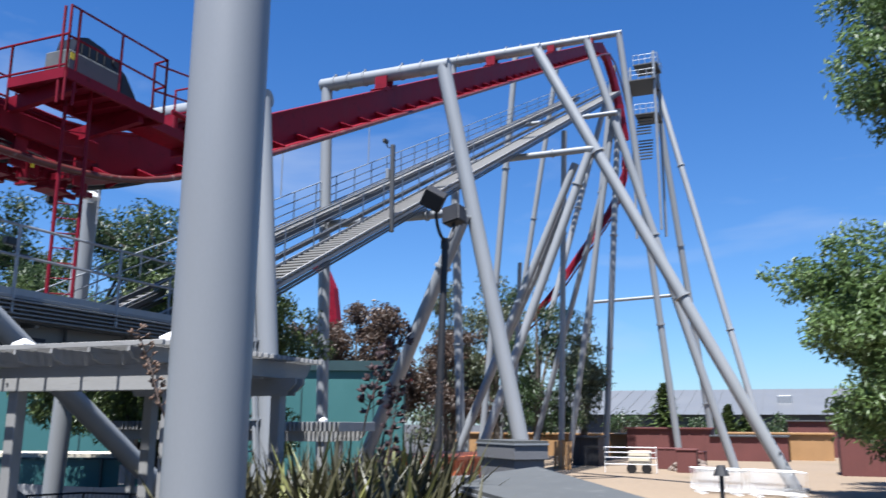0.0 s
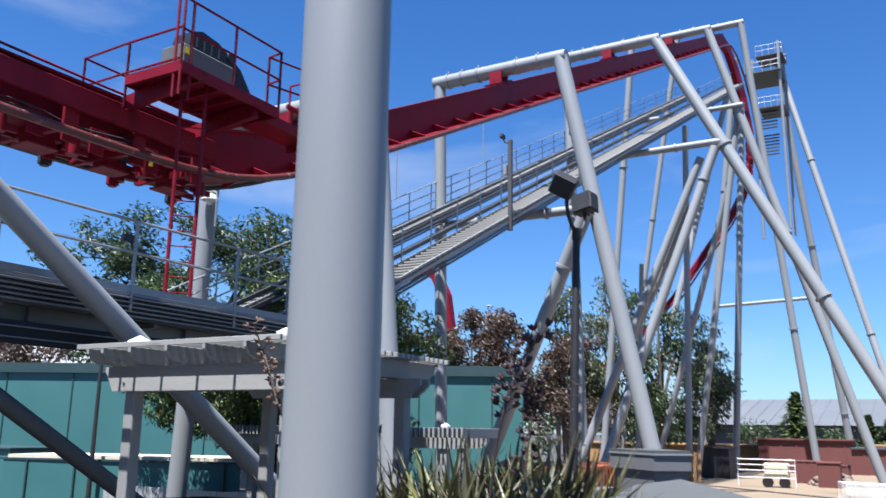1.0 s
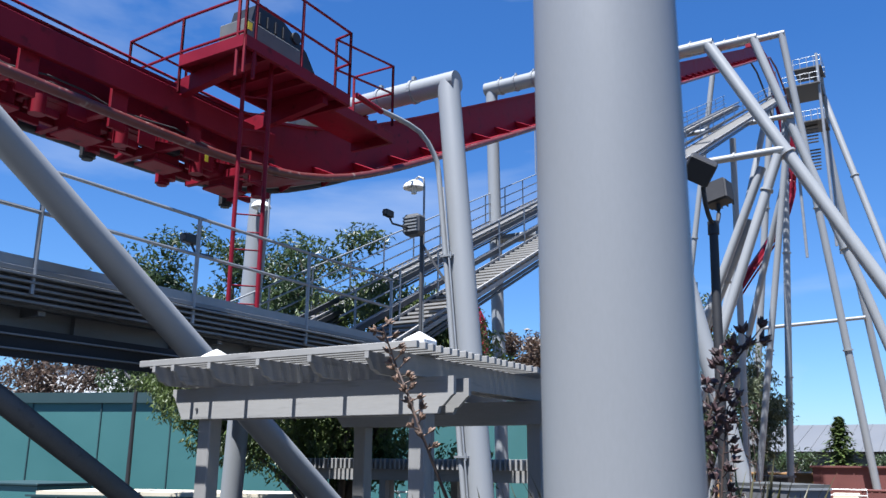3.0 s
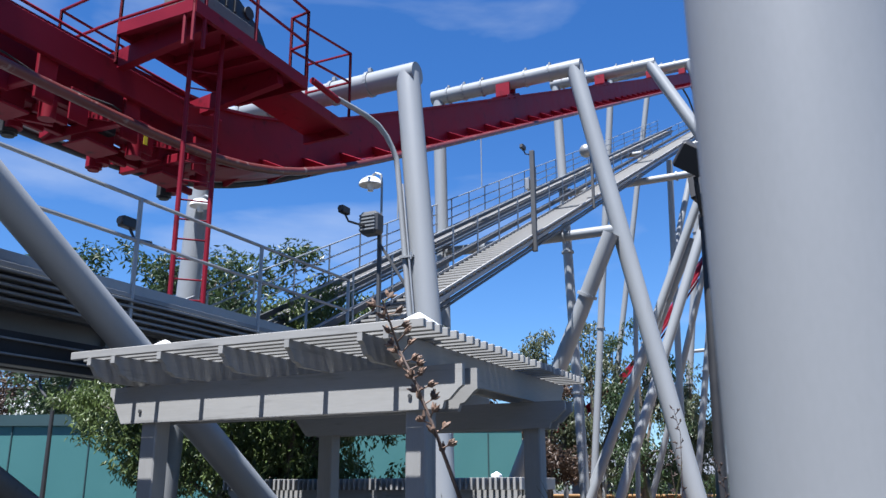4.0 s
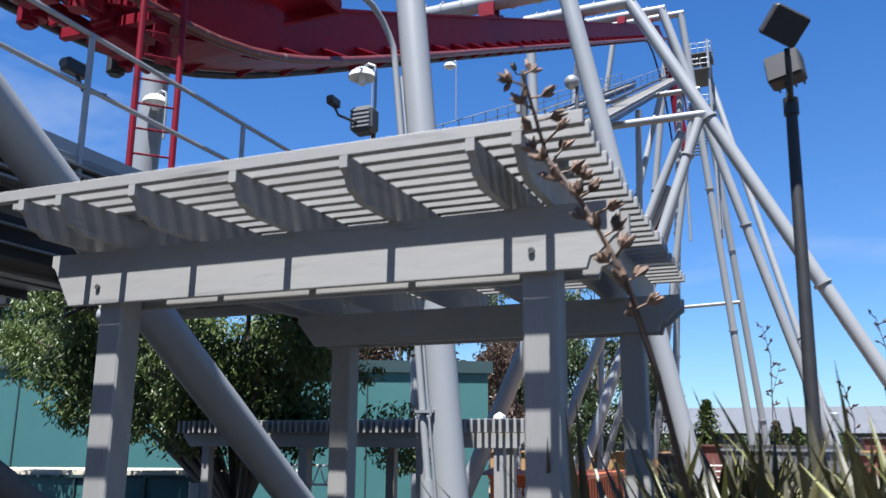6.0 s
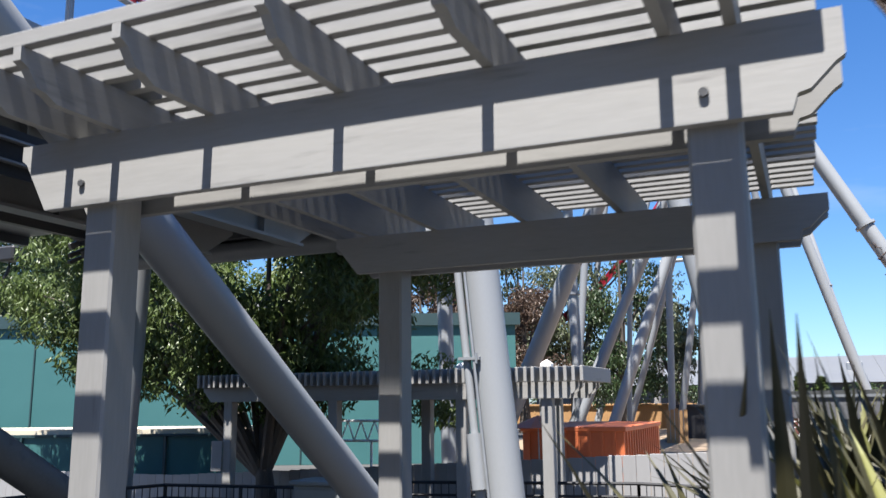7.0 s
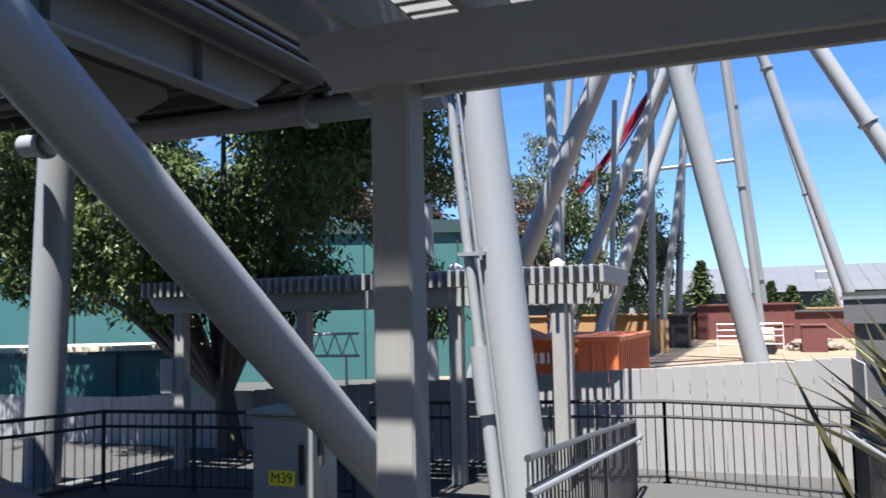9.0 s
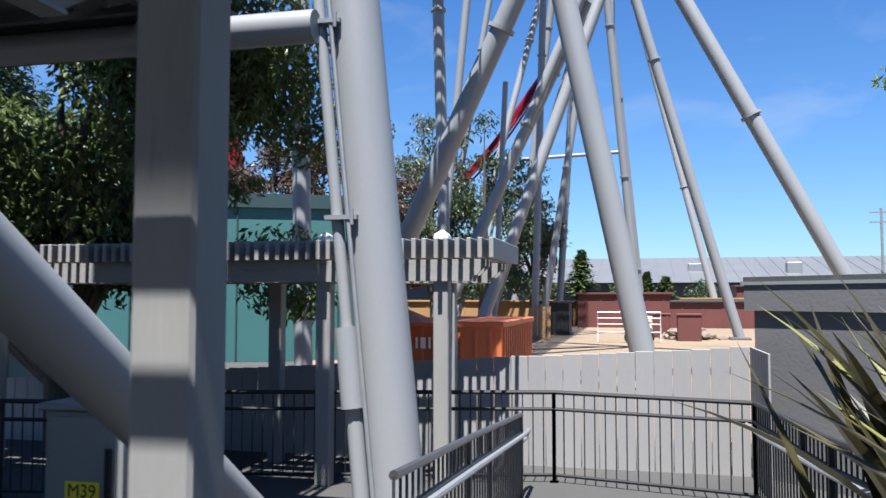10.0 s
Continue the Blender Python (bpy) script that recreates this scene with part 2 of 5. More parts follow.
def box(bm, lo, hi, bevel=0.0):
    c = [(a + b) / 2 for a, b in zip(lo, hi)]
    s = [abs(b - a) for a, b in zip(lo, hi)]
    r = bmesh.ops.create_cube(bm, size=1, matrix=Matrix.Translation(c) @ Matrix.Diagonal((*s, 1)))
    if bevel:
        es = list({e for v in r["verts"] for e in v.link_edges})
        bmesh.ops.bevel(bm, geom=es, offset=bevel, segments=1, affect="EDGES")
    return bm


def beam(bm, p, q, w, h, up=(0, 0, 1), bevel=0.0):
    """A rectangular bar from p to q; w across, h along up."""
    p, q = Vector(p), Vector(q)
    d = (q - p)
    y = d.normalized()
    x = y.cross(Vector(up)).normalized()
    z = x.cross(y)
    m = Matrix((x, y, z)).transposed().to_4x4()
    r = bmesh.ops.create_cube(bm, size=1, matrix=Matrix.Translation((p + q) / 2) @ m @ Matrix.Diagonal((w, d.length, h, 1)))
    if bevel:
        es = list({e for v in r["verts"] for e in v.link_edges})
        bmesh.ops.bevel(bm, geom=es, offset=bevel, segments=1, affect="EDGES")
    return bm


def B():
    return bmesh.new()


def V(*a):
    return Vector(a)


def lerp(p, q, k):
    return Vector(p).lerp(Vector(q), k)

# ---- ground ----
g = B()
bmesh.ops.create_grid(g, x_segments=60, y_segments=60, size=1500, matrix=Matrix.Translation((0, 300, -0.06)))
structure("ground", g, ASPHALT, "dark worn asphalt ground", "ground")
g = B()
prism_pts = [(-7.4, 14.3), (34, 14.3), (60, 70), (46, 112), (-22, 112), (-13, 42)]
top_ring = [g.verts.new((x, y, -0.03)) for x, y in prism_pts]
g.faces.new(top_ring)
low_ring = [g.verts.new((x, y, -0.058)) for x, y in prism_pts]
for i in range(6):
    j = (i + 1) % 6
    g.faces.new((top_ring[i], low_ring[i], low_ring[j], top_ring[j]))
bmesh.ops.recalc_face_normals(g, faces=g.faces[:])
structure("yard", g, SAND, "dry sandy yard with worn patches", "ground")
g = B()
box(g, (-16, -14, -0.3), (9.5, 13.6, 0.0))
structure("pavement", g, ASPHALT, "dark asphalt paving in the queue area", "pavement")

# the sloping walkway under the camera
g = B()
line_pts = ((13.5, -13.0, 1.24), (9.8, -8.3, 1.22), (8.0, -7.0, 1.2), (6.3, -6.1, 1.08), (4.3, -4.4, 0.95), (2.9, -2.9, 0.74), (1.9, -1.45, 0.66), (1.4, 0.42, 0.55), (1.35, 4.0, 0.36), (1.35, 8.0, 0.12), (1.35, 9.6, 0.03))
prev = None
for i, p in enumerate(line_pts):
    a, c = V(*line_pts[max(i - 1, 0)]), V(*line_pts[min(i + 1, len(line_pts) - 1)])
    side = (c - a).cross(V(0, 0, 1)).normalized() * (1.15 if i > 5 else 1.3)
    cur = [g.verts.new(V(*p) - side), g.verts.new(V(*p) + side), g.verts.new((p[0] + side.x, p[1] + side.y, -0.05)), g.verts.new((p[0] - side.x, p[1] - side.y, -0.05))]
    if prev:
        for k in range(4):
            g.faces.new((prev[k], prev[(k + 1) % 4], cur[(k + 1) % 4], cur[k]))
    prev = cur
bmesh.ops.recalc_face_normals(g, faces=g.faces[:])
structure("walkway", g, CONCRETE, "sloping pale concrete walkway", "walkway")
# unseen wall, added behind the camera to cut fill light from the southern sky
g = B()
box(g, (-45, -26.5, -0.1), (45, -26, 9.0))
structure("sky_block_south", g, material("brown_sky_block", (0.081, 0.0689, 0.0567), 0.85, vary=0.25, scale=0.4, fine=12, bump=0.03), "unseen plain brown wall added behind the walkway to block low southern sky", "wall")
SOIL = material("dark_planting_soil", (0.0729, 0.0527, 0.0365), 0.95, vary=0.3, scale=3, fine=30, bump=0.08)
g = B()
for lo, hi in (((2.95, -1.2, -0.05), (6.9, 0.4, 0.85)), ((2.95, 0.4, -0.05), (5.2, 6.2, 0.85))):
    box(g, lo, hi, 0.03)
structure("planting_bed", g, SOIL, "raised planting bed of dark soil", "planting bed")

# ---- timber pergolas ----
def pergola(name, label, ox, oy, length, depth, z_beam, posts, z_base, roof_x, roof_y, rafters, slat_pitch=0.142, rear_inset=0.0, cross=False):
    """Front beam pair at y = oy, rear beam at oy + depth, rafters along y, slats along x on top."""
    th = thing(name, label, "pergola", "timber pergolas", at=(ox, oy, z_base))
    pw = 0.18
    for px, py, top in posts:
        b = B()
        box(b, (ox + px - pw / 2, oy + py - pw / 2, z_base), (ox + px + pw / 2, oy + py + pw / 2, top), 0.012)
        part("post", b, GREY_WOOD_TALL, th)
    zb, zt = z_beam
    def carved(bm, x0, x1, y, t, zt):
        """A beam along x whose ends are cut in steps below."""
        prof = [(x0, zt), (x0, zt - 0.07), (x0 + 0.03, zt - 0.09), (x0 + 0.17, zb), (x1 - 0.17, zb), (x1 - 0.15, zb + 0.06), (x1 - 0.11, zb + 0.07), (x1 - 0.03, zb + 0.15), (x1, zb + 0.17), (x1, zt)]
        a = [bm.verts.new((x, y - t / 2, z)) for x, z in prof]
        c = [bm.verts.new((x, y + t / 2, z)) for x, z in prof]
        bm.faces.new(a)
        bm.faces.new(c[::-1])
        for i in range(len(prof)):
            j = (i + 1) % len(prof)
            bm.faces.new((a[j], a[i], c[i], c[j]))
        bmesh.ops.recalc_face_normals(bm, faces=bm.faces[:])
    for y in (-pw / 2 - 0.024, pw / 2 + (0.024 if cross else 0.072), depth - pw / 2 - 0.024, depth + pw / 2 + 0.024):
        b = B()
        carved(b, ox - 0.47 + (rear_inset if y > 1 else 0), ox + length + 0.42, oy + y, 0.046, zt - (0.065 if y > 1 and not cross else 0))
        part("beam", b, GREY_WOOD, th)
    for rx in (() if cross else rafters):
        b = B()
        y0, y1 = oy + roof_y[0], oy + roof_y[1]
        prof = [(y0, zt + 0.19), (y0, zt + 0.13), (y0 + 0.04, zt + 0.11), (y0 + 0.09, zt + 0.04), (y0 + 0.14, zt + 0.03), (y0 + 0.19, zt + 0.002),
                (oy + 0.2, zt + 0.002), (oy + 0.2, zt - 0.063), (y1 - 0.24, zt - 0.063), (y1 - 0.16, zt - 0.02), (y1 - 0.09, zt + 0.02), (y1 - 0.04, zt + 0.11), (y1, zt + 0.13), (y1, zt + 0.19)]
        a = [b.verts.new((ox + rx - 0.022, y, z)) for y, z in prof]
        c = [b.verts.new((ox + rx + 0.022, y, z)) for y, z in prof]
        b.faces.new(a)
        b.faces.new(c[::-1])
        for i in range(len(prof)):
            j = (i + 1) % len(prof)
            b.faces.new((a[j], a[i], c[i], c[j]))
        bmesh.ops.recalc_face_normals(b, faces=b.faces[:])
        part("rafter", b, GREY_WOOD_DEEP, th)
    me = None
    if cross:
        # tall joists set close together, their ends showing as teeth along the front
        n = int((roof_x[1] - roof_x[0]) / 0.128)
        b = B()
        box(b, (-0.026, roof_y[0], 0), (0.026, roof_y[1], 0.23), 0.006)
        me = bpy.data.meshes.new("joist")
        b.to_mesh(me)
        b.free()
        me.materials.append(GREY_WOOD_DEEP)
        for i in range(n + 1):
            ob = new("joist", me)
            ob.parent = th
            ob.location = (roof_x[0] + i * 0.128 + random.uniform(-0.006, 0.006), random.uniform(-0.015, 0.015), zt + 0.002 - z_base)
        return th
    k = int((roof_y[1] - roof_y[0] - 0.06) / slat_pitch)
    for i in range(k + 1):
        y = oy + roof_y[0] + 0.03 + i * slat_pitch
        if me is None:
            b = B()
            box(b, (roof_x[0], -0.025, 0), (roof_x[1], 0.025, 0.065), 0.004)
            me = bpy.data.meshes.new("slat")
            b.to_mesh(me)
            b.free()
            me.materials.append(GREY_WOOD)
        ob = new("slat", me)
        ob.parent = th
        jit = random.uniform(-0.006, 0.006)
        ob.location = (jit * 2, y - oy + jit * 0.5, zt + 0.192 - z_base)
    return th


pergola_near = pergola("pergola", "grey-painted timber pergola with slatted roof over the walkway", -0.07, 0.0, 2.73, 2.42, (3.27, 3.60),
        ((0.0, 0.0, 3.59), (2.73, 0.0, 3.59), (0.28, 2.42, 3.525), (2.77, 2.42, 3.525)), 0.0, (-0.40, 3.1), (-0.699, 3.245), (-0.15, 0.13, 0.65, 1.30, 1.94, 2.59, 2.81), rear_inset=0.34)
pergola_far = pergola("pergola", "grey-painted timber pergola behind the black railing", -6.95, 9.95, 6.2, 1.15, (2.40, 2.65),
        ((0.05, 0.0, 2.64), (2.25, 0.0, 2.64), (4.64, 0.0, 2.64), (6.08, 0.0, 2.64), (1.6, 1.15, 2.64), (3.5, 1.15, 2.64), (5.9, 1.15, 2.64)), 0.0, (-0.45, 6.73), (-0.35, 1.6), (), cross=True)


def post_cap(x, y, z, s=1.0):
    """A white pyramid cap on a pergola post."""
    th = thing("post_cap", "small white pyramid cap on a pergola post", "post cap", "pergola post caps", at=(x, y, z))
    b = B()
    box(b, (x - 0.12 * s, y - 0.12 * s, z), (x + 0.12 * s, y + 0.12 * s, z + 0.085 * s), 0.012)
    part("cap_base", b, WHITE_ENAMEL, th)
    b = B()
    bmesh.ops.create_cone(b, cap_ends=True, segments=4, radius1=0.155 * s, radius2=0.012, depth=0.075 * s, matrix=Matrix.Translation((x, y, z + 0.1225 * s)) @ Matrix.Rotation(radians(45), 4, "Z"))
    part("cap_top", b, WHITE_ENAMEL, th)


for cx, cy, cz, cs in ((0.05, -0.1, 3.858, 1.0), (2.72, -0.15, 3.858, 1.0), (-0.87, 9.95, 2.883, 0.72), (-2.31, 9.95, 2.883, 0.72)):
    post_cap(cx, cy, cz, cs)


def bolt(x, y, z):
    b = B()
    tube(b, (x, y, z), (x, y - 0.014, z), 0.017, 8)
    part("bolt", b, DARK_STEEL, pergola_near)


for bx in (-0.14, 2.64):
    bolt(bx, -0.137, 3.375)

# ---- coaster columns and portals ----
SLOPE = 0.4905
def knee_z(y):
    return 10.93 + SLOPE * (y - 8.0)


def ring(bm, c, d, r, h=0.045, seg=24):
    d = Vector(d).normalized()
    tube(bm, Vector(c) - d * h, Vector(c) + d * h, r, seg)


def column(label, p, q, r, flanges=(), seg=24, footing=True, group="coaster supports", paint=WHITE_STEEL):
    """A tubular leg with bolted flanges, on a concrete footing."""
    p, q = Vector(p), Vector(q)
    th = thing("support_column", label, "support column", group, at=tuple(p))
    b = B()
    tube(b, p, q, r, seg)
    part("shaft", b, paint, th, smooth=True)
    for k in flanges:
        b = B()
        ring(b, p.lerp(q, k), q - p, r * 1.3, 0.05, seg)
        part("flange", b, WHITE_STEEL, th)
    if footing:
        b = B()
        box(b, (p.x - r * 1.9, p.y - r * 1.9, -0.05), (p.x + r * 1.9, p.y + r * 1.9, 0.12), 0.02)
        part("footing", b, CONCRETE, th, "concrete footing block")
    return th


def portal(y, foot_r, foot_l, x_l=-7.6, x_r=-2.2, r=0.30, r_l=None, fr=(), fl=(), top=None, lower=None, label="pale grey tubular steel portal carrying the lift track"):
    """Two legs, a crossbeam over the track with strap clamps, and a lower bar under the stairs."""
    z = knee_z(y) if top is None else top
    th = thing("portal_frame", label, "support frame", "lift hill portals", at=(x_r, y, 0))
    for a, foot, fls, rr in (((x_r, y, z), foot_r, fr, r), ((x_l, y, z), foot_l, fl, r_l or r * 0.8)):
        b = B()
        tube(b, foot, a, rr, 28)
        leg = part("leg", b, WHITE_STEEL, th, smooth=True)
        for k in fls:
            b = B()
            ring(b, lerp(foot, a, k), Vector(a) - Vector(foot), rr * 1.3, 0.055, 28)
            part("flange", b, WHITE_STEEL, leg)
        b = B()
        box(b, (foot[0] - rr * 1.9, foot[1] - rr * 1.9, -0.05), (foot[0] + rr * 1.9, foot[1] + rr * 1.9, 0.1), 0.02)
        part("footing", b, CONCRETE, th, "concrete footing block")
    b = B()
    tube(b, (x_l - r * 0.8, y, z), (x_r + r * 0.9, y, z), r * 0.97, 28)
    cb = part("crossbeam", b, WHITE_STEEL, th, smooth=True)
    for k in (0.08, 0.2, 0.34, 0.66, 0.83):
        c = lerp((x_l, y, z), (x_r, y, z), k)
        b = B()
        ring(b, c, (1, 0, 0), r * 1.1, 0.035, 20)
        box(b, (c.x - 0.035, c.y - 0.05, c.z + r), (c.x + 0.035, c.y + 0.05, c.z + r + 0.12))
        part("clamp", b, WHITE_STEEL, cb)
    if lower:
        lz, x0, x1, ly = lower
        b = B()
        tube(b, (x0, ly, lz), (x1, ly, lz), r * 0.6, 20)
        lb = part("lower_bar", b, WHITE_STEEL, th, smooth=True)
        for k in (0.06, 0.72):
            b = B()
            ring(b, lerp((x0, ly, lz), (x1, ly, lz), k), (1, 0, 0), r * 0.8, 0.04, 20)
            part("flange", b, WHITE_STEEL, lb)
    return th


X_R, X_L = -1.87, -7.2
portal(8.0, (-0.68, 7.62, 0), (-7.75, 8.05, 0), x_l=X_L, x_r=X_R, r=0.25, r_l=0.25, lower=(4.66, -7.5, -1.45, 7.45))
portal(20.18, (1.58, 20.36, 0), (-6.85, 20.2, 0), x_l=X_L, x_r=X_R, r=0.29, lower=(10.8, X_L, -0.7, 20.2))
portal(33.86, (9.99, 33.01, 0), (-6.3, 33.8, 0), x_l=-6.95, x_r=X_R, r=0.3, fr=(0.382, 0.72), fl=(0.3, 0.6), lower=(17.2, -6.8, 1.35, 33.5))
portal(47.4, (6.52, 48.34, 0), (-10.2, 47.4, 0), x_l=X_L, x_r=X_R, r=0.28, fr=(0.51, 0.8), fl=(0.42, 0.7), lower=(24.3, -7.2, 0.2, 47.3))
portal(61.2, (1.24, 63.99, 0), (-13.6, 61.2, 0), x_l=X_L, x_r=X_R, r=0.28, fr=(0.3, 0.6), fl=(0.56,))
# the portal whose thick leg stands beside the walkway
portal(-3.17, (5.69, -3.17, 0), (-8.2, -3.17, 0), x_l=-8.2, x_r=5.69, r=0.335, top=17.6, label="pale grey steel portal with a thick leg beside the walkway")

STAY = "long sloping pale grey steel tube of the coaster supports"
THIN = "slender pale grey steel leg under the lift hill"
column(STAY, (-1.46, 7.08, 0), (-1.69, -9.32, 11.45), 0.185, footing=True)
column("dark grey steel brace under the loading platform", (-2.45, 4.8, 0), (-2.45, -3.6, 5.1), 0.135, paint=MOTOR_GREY)
column(STAY, (-6.25, 21.31, 0), (-0.85, 19.9, 10.6), 0.26, (0.82,))
column(STAY, (-4.88, 31.14, 0), (1.05, 33.4, 16.9), 0.23, (0.9,))
column(STAY, (-6.9, 33.2, 0), (0.2, 33.9, 16.6), 0.21, (0.55,))
column(STAY, (-7.4, 34.0, 0), (-0.6, 34.4, 14.2), 0.21, (0.48, 0.8))
column(STAY, (-4.25, 48.5, 0), (-0.3, 48.0, 24.0), 0.2, (0.4,))
column(STAY, (-4.47, 47.5, 0), (-3.7, 47.5, 23.5), 0.2, (0.3, 0.68))
column("slender white pole holding the dropping track", (-5.5, 40.0, 0), (-4.85, 40.0, 12.6), 0.13, (0.35, 0.7))
column(THIN, (-4.6, 62.6, 0), (-2.6, 63.6, 30.8), 0.26, (0.3, 0.62))
column(THIN, (7.77, 73.44, 0), (-1.4, 79.0, 40.4), 0.3, (0.29, 0.72))
column(THIN, (1.53, 92.54, 0), (-2.0, 87.0, 38.5), 0.36, (0.137, 0.6))
column(THIN, (-9.5, 72.6, 0), (-4.4, 72.1, 38.8), 0.3, (0.3, 0.66))
column(THIN, (-12.0, 60.6, 0), (-4.2, 67.1, 33.8), 0.26, (0.3, 0.66))
column(THIN, (-8.0, 52.0, 0), (-1.0, 49.0, 20.5), 0.2, (0.4,))
b = thing("tie_bar", "thin horizontal steel tie between the tall supports", "tie bar", at=(-5, 90, 17.3))
m = B()
tube(m, (-10.9, 89.6, 17.1), (-0.2, 89.6, 17.5), 0.2, 12)
part("bar", m, WHITE_STEEL, b, smooth=True)

# ---- red track ----
RAIL_Z = 7.95
def track_z(y):
    """Rail height along the flat and up the lift, with a smooth valley."""
    lift = knee_z(y) - 1.82
    k = 0.55
    return RAIL_Z + math.log1p(math.exp((lift - RAIL_Z) / k)) * k if (lift - RAIL_Z) / k < 40 else lift


def profile_sweep(bm, pts, w, h, tilt=(0, 0, 1)):
    """A hollow-looking box girder along points: closed rectangular section."""
    rings = []
    pts = [Vector(p) for p in pts]
    for i, p in enumerate(pts):
        d = (pts[min(i + 1, len(pts) - 1)] - pts[max(i - 1, 0)]).normalized()
        a = d.cross(Vector(tilt))
        if a.length < 0.05:
            a = Vector((1, 0, 0))
        a.normalize()
        u = a.cross(d)
        rings.append([bm.verts.new(p + a * sx * w / 2 + u * sz * h / 2) for sx, sz in ((-1, -1), (1, -1), (1, 1), (-1, 1))])
    for s, t in zip(rings, rings[1:]):
        for k in range(4):
            bm.faces.new((s[k], s[(k + 1) % 4], t[(k + 1) % 4], t[k]))
    bm.faces.new(rings[0][::-1])
    bm.faces.new(rings[-1])
    bmesh.ops.recalc_face_normals(bm, faces=bm.faces[:])


TX = -4.42
track = thing("coaster_track", "faded red inverted coaster track with box spine and tubular rails", "coaster track", at=(TX, 0, 0))
ys = [-24 + 0.75 * i for i in range(int(87 / 0.75) + 1)]
crest = [(TX, 63.8, knee_z(63.8) - 1.75), (TX + 0.1, 65.2, knee_z(64.6) - 1.65), (TX + 0.3, 66.8, knee_z(64.6) - 2.0), (TX + 0.6, 68.2, knee_z(64.6) - 3.5), (TX + 0.9, 69.2, 32.8), (TX + 1.2, 69.6, 29.2)]
line_c = [(TX, y, track_z(y)) for y in ys] + crest[1:]
m = B()
profile_sweep(m, [(x, y, z + 0.68) for x, y, z in line_c], 0.46, 1.02)
spine = part("spine", m, RED_STEEL, track)
for dz, w, h in ((1.215, 0.62, 0.05), (0.145, 0.56, 0.05)):
    m = B()
    profile_sweep(m, [(x, y, z + dz) for x, y, z in line_c[:-4]], w, h)
    part("flange_plate", m, RED_STEEL, track)
# near rail (+x) orange-red, far rail (-x) black
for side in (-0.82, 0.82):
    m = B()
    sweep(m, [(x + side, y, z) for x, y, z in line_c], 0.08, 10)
    part("rail", m, RAIL_STEEL if side > 0 else BLACK_STEEL, track, "running rail worn by wheels, orange-red on the near side, black on the far side", smooth=True)
m = B()
profile_sweep(m, [(x, y, z + 0.07) for x, y, z in line_c[38:-4]], 1.5, 0.04)
part("underside_plate", m, RED_STEEL, track)
me_tie = None
for i in range(62):
    y = -23 + i * 1.4
    if me_tie is None:
        m = B()
        for s in (-1, 1):
            prof = [(0.2 * s, 0.36), (0.78 * s, 0.08), (0.88 * s, -0.02), (0.7 * s, -0.06), (0.2 * s, 0.10)]
            f = [m.verts.new((px, -0.03, pz)) for px, pz in prof]
            k = [m.verts.new((px, 0.03, pz)) for px, pz in prof]
            m.faces.new(f)
            m.faces.new(k[::-1])
            for j in range(5):
                m.faces.new((f[j], k[j], k[(j + 1) % 5], f[(j + 1) % 5]))
        box(m, (-0.2, -0.03, 0.1), (0.2, 0.03, 0.38))
        bmesh.ops.recalc_face_normals(m, faces=m.faces[:])
        me_tie = bpy.data.meshes.new("rail_tie")
        m.to_mesh(me_tie)
        m.free()
        me_tie.materials.append(RED_STEEL)
    o = new("rail_tie", me_tie)
    o.parent = track
    o.location = (0, y, track_z(y))
    o.rotation_euler = (math.atan((track_z(y + 0.2) - track_z(y - 0.2)) / 0.4), 0, 0)
for py in (8.0, 20.18, 33.86, 47.4, 61.2):
    for dy in (-0.42, 0.12):
        m = B()
        beam(m, (TX, py + dy - 0.35, track_z(py + dy - 0.35) + 1.27), (TX, py + dy + 0.35, track_z(py + dy + 0.35) + 1.27), 0.6, 0.1)
        box(m, (TX - 0.26, py + dy - 0.05, track_z(py + dy) + 1.15), (TX + 0.26, py + dy + 0.05, knee_z(py) - 0.22))
        part("saddle", m, RED_STEEL, track, "red saddle bracket hung from a crossbeam")

# hanging drive units along the flat stretch
def drive_unit(y):
    th = thing("drive_unit", "dark red drive and brake housing under the track", "drive unit", "track drive units", at=(TX, y, RAIL_Z))
    m = B()
    box(m, (TX - 0.2, y - 0.26, RAIL_Z - 0.18), (TX + 0.2, y + 0.26, RAIL_Z + 0.34), 0.03)
    part("housing", m, RED_STEEL, th)
    m = B()
    box(m, (TX - 0.26, y - 0.34, RAIL_Z - 0.23), (TX + 0.26, y + 0.3, RAIL_Z - 0.18), 0.015)
    part("base_plate", m, RED_STEEL, th)
    for s in (-1, 1):
        m = B()
        tube(m, (TX + s * 0.34, y + 0.5, RAIL_Z + 0.05), (TX + s * 0.34, y + 0.5, RAIL_Z - 0.24), 0.12, 16)
        part("motor", m, RED_STEEL, th, smooth=True)
        m = B()
        box(m, (TX + s * 0.25 - 0.04, y + 0.34, RAIL_Z - 0.16), (TX + s * 0.25 + 0.04, y + 0.9, RAIL_Z - 0.04), 0.01)
        part("bracket", m, RED_STEEL, th)
    return th


for dyy in (-11.0, -9.2, -7.4, -5.6, -3.8, -2.0, -0.5, 0.95, 2.55, 4.1):
    drive_unit(dyy)
# lengthwise plates, cable tray and air pipe beside the flat track
m = B()
box(m, (TX + 0.62, -20, RAIL_Z + 0.5), (TX + 0.72, 4.6, RAIL_Z + 0.95), 0.01)
part("side_plate", m, RED_STEEL, track)
for zz, rr in ((1.32, 0.025), (1.2, 0.02)):
    m = B()
    sweep(m, [(TX + 0.36, -20 + 2 * i, RAIL_Z + zz + 0.02 * math.sin(i)) for i in range(13)], rr, 6)
    part("pipe", m, RED_STEEL, track)

